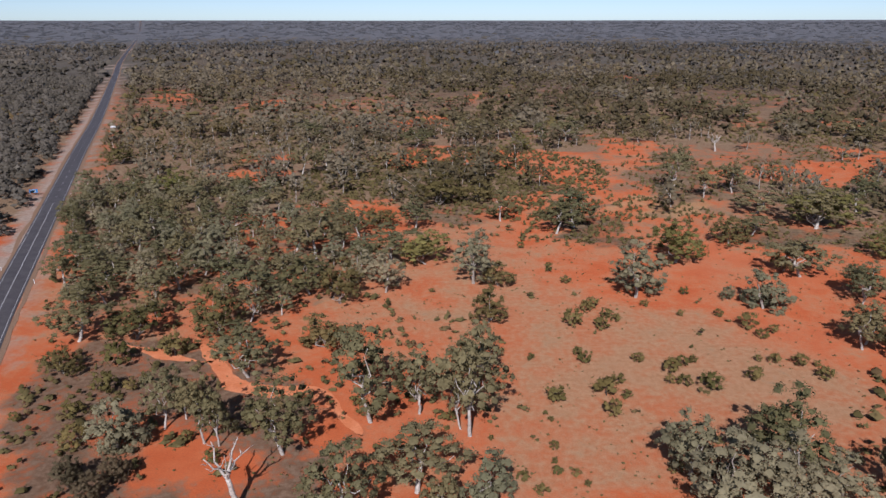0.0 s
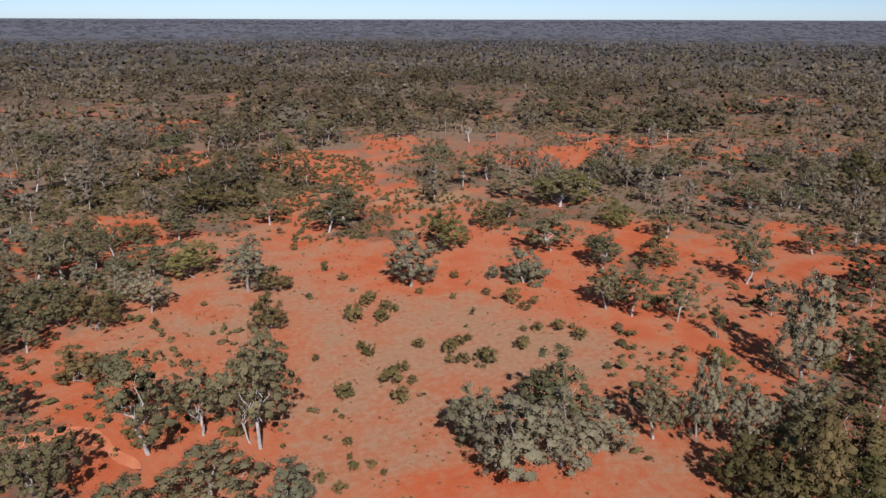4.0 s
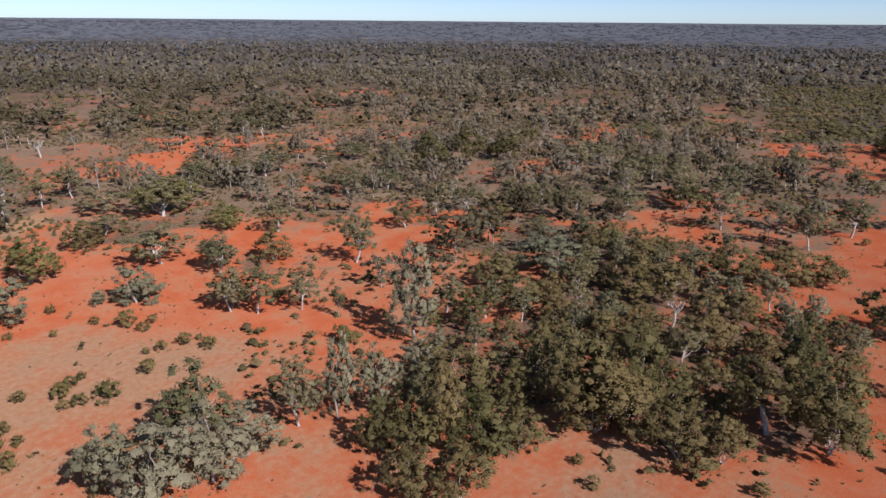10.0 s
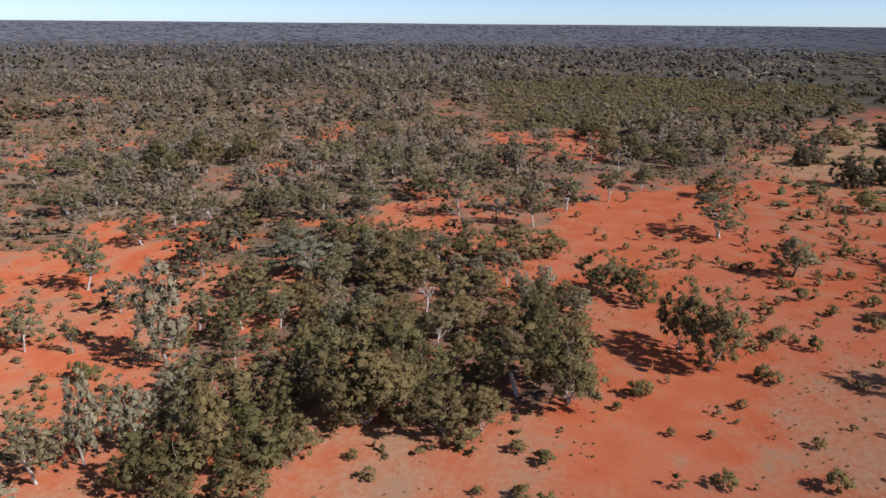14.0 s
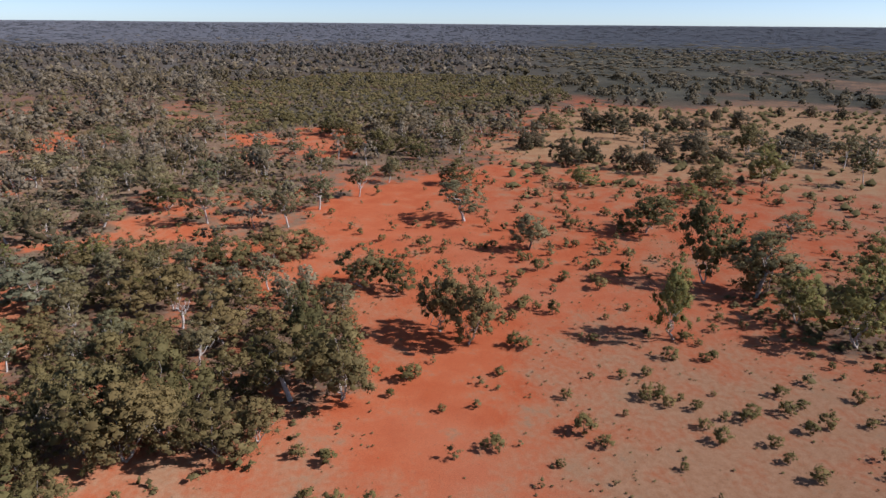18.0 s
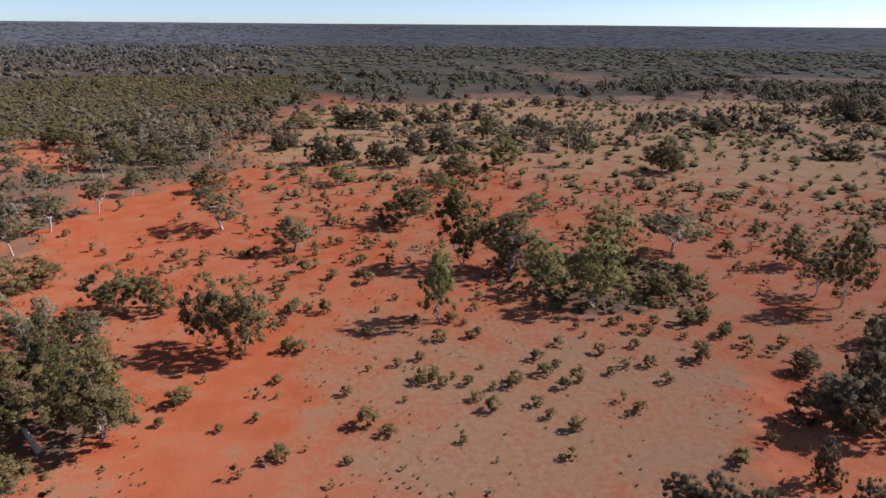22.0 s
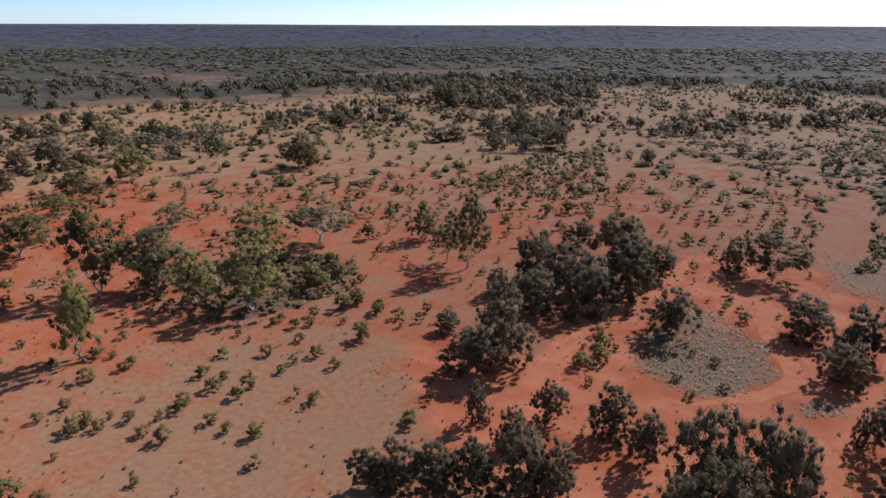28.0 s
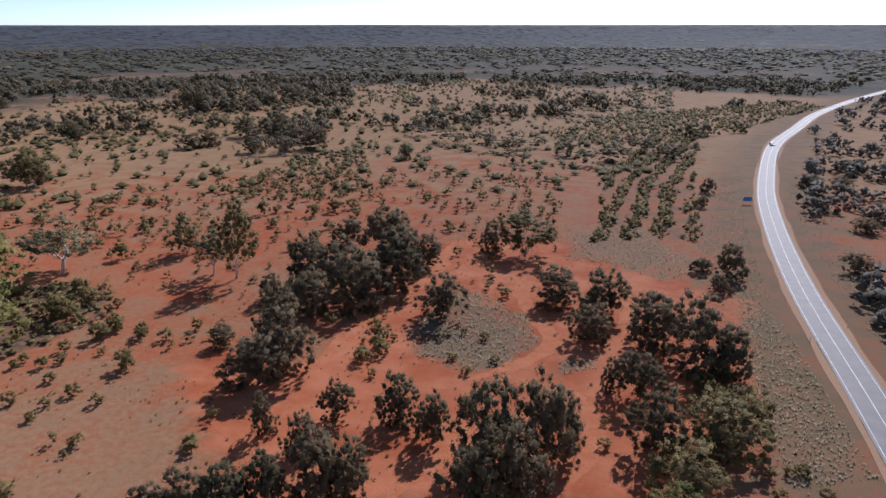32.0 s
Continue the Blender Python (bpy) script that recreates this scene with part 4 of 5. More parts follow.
BOX_TREES_E = (
    (-146.5, 314.8, 9.0, 11.7), (-255.7, 580.5, 7.2, 9.2), (230.9, 190.5, 17.6, 13.4), (252.3, 185.0, 17.8, 13.5), (273.9, 181.0, 15.1, 14.1),
    (307.5, 189.7, 14.4, 13.3), (346.4, 24.3, 12.2, 13.8), (335.7, 11.7, 14.3, 13.6), (346.4, -2.0, 11.2, 12.2), (330.0, -8.4, 10.8, 9.4),
    (410.6, 42.0, 13.8, 16.1), (397.6, 29.9, 13.8, 15.7), (433.9, 10.6, 12.0, 15.0), (456.2, 3.6, 10.6, 13.3), (463.8, 77.6, 8.6, 15.2),
)
BOX_TREES = BOX_TREES_A + BOX_TREES_B + BOX_TREES_C + BOX_TREES_D + BOX_TREES_E
SILVER_GUMS_A = (
    (-13.7, 156.0, 11.1, 8.1), (7.6, 162.0, 14.2, 11.9), (5.5, 74.2, 11.0, 8.0), (45.3, 152.7, 14.5, 12.2), (35.4, 85.1, 10.8, 8.6),
    (37.9, 75.7, 13.8, 12.1), (45.2, 76.2, 13.2, 9.6), (52.3, 77.9, 8.7, 9.2), (67.6, 74.7, 15.7, 5.7), (72.1, 69.7, 13.1, 7.2),
    (82.8, 71.3, 9.7, 7.2), (98.6, 84.7, 20.8, 10.9), (148.1, 82.5, 12.7, 17.4),
)
SILVER_GUMS = SILVER_GUMS_A
PALE_BOX_TREES_A = (
    (-6.7, -81.6, 7.4, 7.7), (-101.3, 255.0, 10.6, 12.7), (-4.4, 176.4, 9.9, 12.4), (62.1, 177.2, 12.2, 12.9), (117.8, 209.8, 13.7, 19.5),
    (121.9, 182.6, 8.8, 10.9), (87.8, 94.6, 4.3, 4.8), (271.2, -70.6, 8.8, 12.7), (129.1, -56.3, 18.6, 9.1), (136.3, -86.1, 13.3, 11.1),
    (123.8, -92.1, 19.0, 14.0), (149.6, -115.0, 17.5, 15.2),
)
PALE_BOX_TREES_E = (
    (39.2, 354.2, 8.9, 11.0), (243.4, -104.3, 8.2, 9.9), (276.2, -149.4, 18.1, 13.8),
)
PALE_BOX_TREES = PALE_BOX_TREES_A + PALE_BOX_TREES_E
DENSE_BUSHES_A = (
    (66.4, 151.6, 3.7, 3.7), (72.4, 146.2, 9.1, 10.2),
)
DENSE_BUSHES = DENSE_BUSHES_A
BENT_TREES_A = (
    (107.3, 19.0, 14.8, 11.4),
)
BENT_TREES = BENT_TREES_A
LONE_TREES_A = (
    (189.6, -36.4, 11.0, 10.2),
)
LONE_TREES = LONE_TREES_A
SHRUBS_A = (
    (-19.4, -97.0, 1.79), (-19.6, -92.2, 2.18), (-21.8, -98.5, 1.80), (-23.7, -99.2, 2.13), (-25.9, -94.3, 2.33), (-69.3, 99.2, 2.02),
    (-56.1, 92.1, 4.32), (-60.7, 100.4, 4.17), (-58.7, 108.3, 4.45), (-61.4, 118.8, 5.34), (-54.7, 109.2, 2.59), (-39.7, 93.6, 2.19),
    (-52.1, 122.8, 5.06), (-34.0, 87.8, 2.49), (-14.7, 103.9, 2.29), (-12.4, 100.4, 2.78), (-4.8, 105.7, 1.94), (-2.6, 156.0, 1.49),
    (0.5, 96.7, 1.08), (1.0, 99.5, 2.39), (7.5, 93.9, 0.96), (22.0, 190.0, 2.26), (11.3, 83.8, 1.92), (16.9, 121.0, 1.52),
    (27.2, 170.2, 2.63), (16.9, 101.2, 0.93), (13.6, 80.6, 2.17), (17.6, 99.5, 1.10), (18.9, 105.3, 3.67), (16.8, 91.6, 1.55),
)
SHRUBS_B = (
    (30.3, 162.0, 2.52), (16.5, 88.0, 1.17), (16.3, 85.1, 1.78), (27.3, 136.7, 4.34), (26.1, 123.4, 2.21), (31.9, 144.9, 3.30),
    (19.1, 85.1, 1.46), (27.0, 119.8, 2.80), (34.1, 146.6, 3.33), (33.2, 135.2, 3.59), (20.4, 82.5, 1.11), (36.1, 141.2, 2.73),
    (28.4, 107.6, 4.32), (37.4, 138.7, 2.20), (27.9, 101.2, 3.17), (31.5, 111.6, 2.43), (31.8, 106.6, 1.95), (37.3, 119.8, 2.37),
    (45.9, 147.5, 2.06), (41.8, 115.3, 3.34), (40.6, 111.6, 2.03), (52.4, 141.8, 1.74), (57.2, 154.4, 2.42), (44.9, 118.5, 2.77),
    (43.2, 111.1, 2.63), (33.5, 85.7, 2.28), (47.5, 119.8, 1.72), (60.5, 141.8, 1.99), (47.3, 109.5, 3.99), (64.0, 135.2, 4.30),
)
SHRUBS_C = (
    (60.1, 120.3, 1.51), (56.3, 112.6, 3.06), (65.5, 130.2, 2.78), (68.8, 133.0, 2.36), (63.0, 119.6, 2.36), (67.0, 118.4, 2.99),
    (70.2, 118.0, 1.49), (69.3, 113.2, 3.08), (87.2, 44.4, 1.87), (81.6, 38.5, 2.09), (77.6, 34.2, 2.15), (79.0, 18.5, 1.85),
    (90.7, 15.4, 2.40), (80.1, 12.5, 2.79), (88.9, 10.6, 2.69), (78.8, 8.8, 3.05), (230.6, 24.1, 2.71), (206.6, 12.7, 2.27),
    (79.2, 3.9, 2.29), (199.6, 6.3, 2.70), (108.1, 1.9, 1.77), (113.4, -0.9, 3.48), (114.9, -2.3, 3.42), (194.2, -5.4, 2.95),
    (197.2, -7.6, 2.90), (187.6, -7.5, 1.95), (188.0, -11.7, 2.38), (102.5, -6.7, 1.50), (190.7, -22.0, 2.35), (91.5, -14.0, 3.3),
)
SHRUBS_D = (
    (192.2, -26.2, 2.90), (168.7, -23.6, 1.87), (140.7, -21.9, 2.07), (115.1, -18.3, 2.26), (163.0, -26.5, 2.50), (155.5, -25.5, 1.86),
    (160.1, -27.5, 2.33), (140.8, -24.2, 2.68), (127.1, -22.7, 3.19), (167.4, -30.5, 2.55), (179.0, -32.8, 2.88), (145.7, -26.8, 3.12),
    (147.4, -28.2, 3.55), (180.8, -34.8, 2.13), (125.9, -24.4, 3.31), (238.7, -47.8, 2.54), (172.0, -35.5, 3.77), (146.0, -30.5, 2.51),
    (143.2, -33.7, 3.45), (225.0, -54.5, 2.77), (164.5, -41.1, 3.06), (214.0, -54.7, 2.82), (192.2, -50.7, 2.55), (106.3, -28.3, 2.28),
    (86.7, -23.4, 1.61), (163.4, -48.3, 2.75), (173.7, -51.5, 3.49), (95.6, -29.0, 3.82), (128.6, -39.1, 2.46), (190.4, -58.0, 2.53),
)
SHRUBS_E = (
    (157.8, -48.2, 4.00), (226.6, -69.3, 2.96), (139.9, -44.8, 1.68), (91.4, -31.3, 2.67), (170.3, -58.3, 2.85), (144.9, -51.0, 1.73),
    (113.1, -40.2, 1.99), (100.3, -37.1, 1.26), (168.8, -63.4, 2.26), (113.6, -45.2, 2.19), (104.9, -42.0, 2.43), (106.6, -43.0, 2.44),
    (105.5, -44.7, 2.03), (107.0, -45.4, 2.27), (120.5, -52.0, 3.14), (102.7, -45.3, 2.38), (128.0, -57.8, 3.30), (104.7, -48.3, 1.48),
    (125.8, -60.1, 1.73), (85.2, -41.2, 1.56), (101.5, -49.7, 2.16), (119.0, -58.5, 2.27), (132.5, -66.0, 2.26), (138.1, -69.5, 2.11),
    (119.6, -60.5, 2.11), (96.0, -48.8, 2.24), (106.1, -54.7, 1.12), (91.8, -50.0, 2.98), (97.4, -56.5, 2.77), (99.5, -58.3, 2.59),
)
SHRUBS_F = (
    (105.3, -66.1, 2.87), (90.4, -57.5, 2.33), (99.5, -64.4, 2.97), (86.0, -57.6, 2.08), (119.5, -80.0, 1.76), (101.2, -68.1, 2.17),
    (93.9, -65.1, 2.47), (75.4, -53.2, 1.20), (115.0, -81.5, 1.72), (95.3, -68.9, 2.95), (81.5, -59.8, 3.05), (102.9, -79.4, 2.75),
    (113.5, -89.6, 2.01), (94.8, -76.1, 2.16), (113.6, -91.9, 2.19), (96.5, -80.2, 2.21), (108.7, -91.4, 2.47), (102.7, -87.4, 2.36),
    (106.9, -94.1, 2.19), (82.0, -72.5, 2.75), (125.1, -111.2, 5.56), (95.1, -84.7, 2.91), (110.1, -98.1, 2.54), (121.6, -109.7, 5.85),
    (88.7, -83.6, 2.57), (131.0, -123.7, 4.38), (124.7, -120.0, 4.37), (107.9, -104.7, 4.62), (102.0, -99.3, 1.71), (116.7, -117.3, 2.32),
)
SHRUBS_G = (
    (107.4, -108.6, 3.37), (108.6, -110.2, 3.65), (117.3, -120.7, 2.36), (92.8, -95.5, 4.59), (141.4, -148.7, 4.55), (99.4, -107.2, 3.05),
    (100.8, -109.9, 3.15), (156.3, -179.4, 3.44), (94.4, -108.8, 2.81), (63.9, -76.5, 2.33), (65.0, -78.1, 2.33), (91.9, -115.4, 2.70),
    (129.6, -202.9, 4.77), (118.5, -191.1, 3.09), (127.1, -206.9, 3.31), (98.0, -179.7, 3.99), (112.5, -206.5, 5.22), (68.1, -129.8, 1.89),
    (66.5, -127.9, 2.67), (107.9, -214.0, 5.93), (104.1, -220.0, 4.53), (51.8, -112.0, 3.06), (52.5, -114.0, 3.09), (54.9, -120.3, 1.39),
    (47.4, -107.5, 1.81), (55.5, -127.5, 2.67), (51.4, -119.2, 2.94), (53.3, -123.7, 3.03), (49.5, -116.6, 3.59), (51.5, -122.8, 2.58),
)
SHRUBS_H = (
    (49.8, -123.6, 1.78), (57.7, -160.1, 2.48), (40.4, -126.4, 1.99), (35.5, -118.5, 1.98), (36.7, -130.5, 1.67), (31.2, -113.8, 2.11),
    (31.5, -129.3, 2.34), (27.3, -119.9, 1.97), (33.0, -153.7, 2.98), (4.9, -104.1, 1.29), (4.2, -97.5, 2.27),
)
SHRUBS = SHRUBS_A + SHRUBS_B + SHRUBS_C + SHRUBS_D + SHRUBS_E + SHRUBS_F + SHRUBS_G + SHRUBS_H
GUM = Species(1, 8, 13, 10, 0.3, 92, 0.68, 40, 0.19, GUM_LEAF, WHITE_BARK, 0.2, 1, 0.24, 6, 0.75, fill=0.5, core=0.6)
SILVER = Species(2, 5, 12, 9, 0.08, 110, 0.68, 40, 0.18, SILVER_LEAF, PALE_BARK, 0.0, 1, 0.26, 4, 0.8, fill=0.58, core=0.62)
BOX = Species(3, 8, 11, 10, 0.12, 100, 0.75, 40, 0.19, BOX_LEAF, PALE_BARK, 0.0, 2, 0.22, 3, 0.8, fill=0.5, core=0.58)
PALE_BOX = Species(4, 4, 12, 10, 0.1, 100, 0.73, 40, 0.19, PALE_LEAF, PALE_BARK, 0.0, 2, 0.24, 3, 0.85, fill=0.56, core=0.58)
MULGA = Species(5, 8, 9, 10, 0.0, 165, 0.64, 42, 0.15, MULGA_LEAF, DARK_BARK, 0.0, 2, 0.18, 2, 0.85, heads=4, fill=0.8, core=0.66)
ROUND = Species(6, 3, 8, 8, 0.0, 110, 0.64, 40, 0.17, SILVER_LEAF, PALE_BARK, 0.0, 1, 0.22, 3, heads=3, fill=0.8, core=0.62)
BUSH = Species(7, 12, 1.7, 2.0, 0.1, 22, 0.28, 24, 0.085, BUSH_LEAF, DARK_BARK, 0.0, 1, 0.04, 2, 0.9, heads=1, fill=0.95, core=0.6)
DEAD = BareTree(800, 4)
LEANER = Species(10, 1, 11, 9, 0.3, 80, 0.7, 40, 0.19, BOX_LEAF, WHITE_BARK, 0.1, 1, 0.27, 6, 0.8, lean=0.14, fill=0.4, core=0.58)
SAPLING = Species(9, 2, 10, 8, 0.3, 90, 0.66, 40, 0.18, GUM_LEAF, DARK_BARK, 0.0, 1, 0.2, 4, heads=3, fill=0.7, core=0.6)

rng = np.random.RandomState(12)
PLANTINGS = (
    (GUM, GUMS, "gum_tree", "gum tree with pale trunk and open grey-green crown", "gum tree", "gum trees of the woodland"),
    (SILVER, SILVER_GUMS, "silver_gum_tree", "dense silver-grey gum tree on red earth", "gum tree", "silver gum trees"),
    (BOX, BOX_TREES, "box_tree", "dark olive-green box tree with several pale stems", "tree", "olive box trees"),
    (PALE_BOX, PALE_BOX_TREES, "pale_box_tree", "yellowish green box tree with drooping crown", "tree", "yellow-green box trees"),
    (MULGA, MULGAS, "mulga_tree", "low dense blackish green mulga tree", "tree", "mulga trees"),
    (ROUND, DENSE_BUSHES, "dense_bush", "large dense grey-green bush on bare red earth", "bush", "dense bushes"),
    (ROUND, ROUND_TREES, "round_tree", "round-headed silver-grey acacia tree", "tree", "round trees"),
    (DEAD, DEAD_TREES, "dead_tree", "leafless dead tree with bleached white branches", "tree", "dead trees"),
    (LEANER, BENT_TREES, "leaning_tree", "olive tree with leaning bleached white trunk", "tree", "leaning trees"),
    (SAPLING, LONE_TREES, "lone_tree", "lone round-crowned grey-green tree on bare earth", "tree", "lone trees"),
)
STANDING = []
for species, spots, name, label, category, group in PLANTINGS:
    for x, y, high, wide in spots:
        species.plant(name, x, y, high, wide * (1.05 if species in (SILVER, ROUND, DEAD, MULGA) else 1.15), rng, label, category, group)
        STANDING.append((x, y, wide * 0.5))
for x, y, wide in SHRUBS:
    BUSH.plant("shrub", x, y, wide * rng.uniform(0.75, 1.0), wide * 1.1, rng, "rounded olive-green shrub on red earth", "shrub", "shrubs of the clearing")


def scatter(rng, shape, gap, tries):
    """Random places inside a shape, clear of each other and of the trees that stand."""
    pts = np.array(shape, float)
    low, high = pts.min(0), pts.max(0)
    out = []
    for _ in range(tries):
        p = rng.uniform(low, high)
        if inside(p[0], p[1], shape) and all((p[0] - a) ** 2 + (p[1] - b) ** 2 > (gap * 0.5 + c * 0.6) ** 2 for a, b, c in STANDING):
            STANDING.append((p[0], p[1], gap * 0.5))
            out.append(p)
    return out


for x, y in scatter(rng, WOOD_WEST, 8.0, 900):
    s = rng.uniform(0.7, 1.1)
    species, name, label = ((GUM, "gum_tree", "gum tree with pale trunk and open grey-green crown"), (SILVER, "silver_gum_tree", "dense silver-grey gum tree on red earth"))[rng.rand() < 0.25]
    species.plant(name, x, y, 9.5 * s, 9.0 * s, rng, label, "gum tree", "trees beside the road")
for x, y in scatter(rng, WOOD_EAST, 7.8, 900):
    s = rng.uniform(0.6, 1.05)
    pick = rng.rand()
    if pick < 0.28:
        BOX.plant("box_tree", x, y, 9.5 * s, 9.5 * s, rng, "dark olive-green box tree with several pale stems", "tree", "olive box trees")
    elif pick < 0.48:
        PALE_BOX.plant("pale_box_tree", x, y, 8.5 * s, 7.5 * s, rng, "yellowish green box tree with drooping crown", "tree", "yellow-green box trees")
    elif pick < 0.8:
        GUM.plant("gum_tree", x, y, 10.0 * s, 8.5 * s, rng, "gum tree with pale trunk and open grey-green crown", "gum tree", "gum trees of the woodland")
    elif pick < 0.95:
        SILVER.plant("silver_gum_tree", x, y, 9.5 * s, 7.0 * s, rng, "dense silver-grey gum tree on red earth", "gum tree", "silver gum trees")
    else:
        DEAD.plant("dead_tree", x, y, 8.5 * s, 6.5 * s, rng, "leafless dead tree with bleached white branches", "tree", "dead trees")


# ---- joined far plants ----
def template(seed, clumps, r, wide, low, high, cards, size, core=0.8, heads=5, fill=0.45):
    """A simple plant as triangles, in metres."""
    rng = np.random.RandomState(seed)
    centres = spread_clumps(rng, clumps, wide / 2, low, high, r, 0.15, heads, fill) if clumps > 1 else np.array([[0, 0, (low + high) / 2]])
    radii = r * rng.uniform(0.6, 1.35, (len(centres), 1)) * rng.uniform(0.85, 1.15, (len(centres), 3)) * ((1, 1, 0.8) if clumps > 1 else (wide / 2 / r, wide / 2 / r, (high - low) / 2 / r))
    ball = (KNOB, KNOB_FACES) if clumps > 20 else (OCTA, OCTA_FACES)
    return foliage(rng, centres, radii, cards, size, core, *ball)


def forest(name, templates, places, sizes, tints, material, label, category):
    """Many plants joined into one mesh of kind stuff."""
    verts, faces, tones, normals, base = [], [], [], [], 0
    rng = np.random.RandomState(len(places))
    for (x, y), (w, h), t in zip(places, sizes, tints):
        v, f, n = templates[rng.randint(len(templates))]
        a = rng.uniform(0, 6.283)
        c, s = math.cos(a), math.sin(a)
        z = float(land_height(x, y))
        verts.append(np.stack([(v[:, 0] * c - v[:, 1] * s) * w + x, (v[:, 0] * s + v[:, 1] * c) * w + y, v[:, 2] * h + z], 1))
        normals.append(np.stack([n[:, 0] * c - n[:, 1] * s, n[:, 0] * s + n[:, 1] * c, n[:, 2]], 1))
        faces.append(f + base)
        tones.append(np.full(len(v), t))
        base += len(v)
    mesh = add_mesh(name, np.concatenate(verts), np.concatenate(faces), material, True, np.concatenate(tones), np.concatenate(normals))
    return tagged(new(name, mesh), label, category, kind="stuff")


def sow(seed, count, near, far, from_az, to_az, chance):
    """Random places in a ring sector, kept by a chance from the plan of the land."""
    rng = np.random.RandomState(seed)
    r = np.sqrt(rng.uniform(near**2, far**2, count))
    a = np.radians(rng.uniform(from_az, to_az, count))
    x, y = r * np.sin(a), r * np.cos(a)
    d = beside(x, y, COARSE_ROAD)
    keep = rng.rand(count) < chance(x, y, d)
    keep &= np.abs(d) > max(8.5, near * 0.013)
    return np.stack([x, y], 1)[keep]


def clear_of_trees(pts, slack):
    own = np.array(STANDING)
    return np.array([p for p in pts if ((own[:, 0] - p[0]) ** 2 + (own[:, 1] - p[1]) ** 2 > (own[:, 2] + slack) ** 2).all()])


def tone_of(pts, rng):
    patch = mottle(pts[:, 0], pts[:, 1], 120, 21)
    return np.clip(0.08 + 0.8 * ramp(patch, 0.36, 0.66) + rng.normal(size=len(pts)) * 0.17, 0, 1)


def stems(places, sizes):
    """Thin pale forked trunks of the joined trees, as one mesh of kind stuff."""
    rng = np.random.RandomState(5 + len(places))
    verts, faces, base = [], [], 0
    for (x, y), (w, h) in zip(places, sizes):
        if rng.rand() < 0.35:
            continue
        fork = np.array((x + rng.normal() * 0.4, y + rng.normal() * 0.4, 4.2 * h))
        runs = [(np.array((x, y, -0.2)), fork, 0.24)]
        for _ in range(2):
            runs.append((fork, fork + (rng.normal() * 1.5 * w, rng.normal() * 1.5 * w, 4.5 * h), 0.15))
        for a, b, g in runs:
            for c, q in ((a, g), (b, g * 0.6)):
                for k in range(3):
                    verts.append((c[0] + math.cos(k * 2.094) * q, c[1] + math.sin(k * 2.094) * q, c[2]))
            for k in range(3):
                n = (k + 1) % 3
                faces += [(base + k, base + n, base + 3 + n), (base + k, base + 3 + n, base + 3 + k)]
            base += 6
    mesh = add_mesh("woodland_trunks", np.array(verts), np.array(faces), WHITE_BARK)
    tagged(new("woodland_trunks", mesh), "thin pale forked trunks of the woodland trees", "tree trunks", kind="stuff")


srng = np.random.RandomState(77)
NEAR_T = [template(200 + k, 26, 1.05, 10.0, 3.4, 11.5, 12, 0.34, 0.64, 4, 0.56) for k in range(10)]
MID_T = [template(220 + k, 9, 1.6, 11, 2.0, 10, 6, 0.62, 0.72, 3, 0.6) for k in range(8)]
LOW_T = [template(280 + k, 14, 1.35, 8.5, 0.2, 5.8, 8, 0.4, 0.8, 3, 0.75) for k in range(6)]
FAR_T = [template(240 + k, 3, 2.8, 13, -0.5, 6.5, 3, 1.4, 0.9) for k in range(6)]
RIM_T = [template(260 + k, 1, 4, 24, -2.5, 4.0, 0, 3.0, 1.0) for k in range(6)]
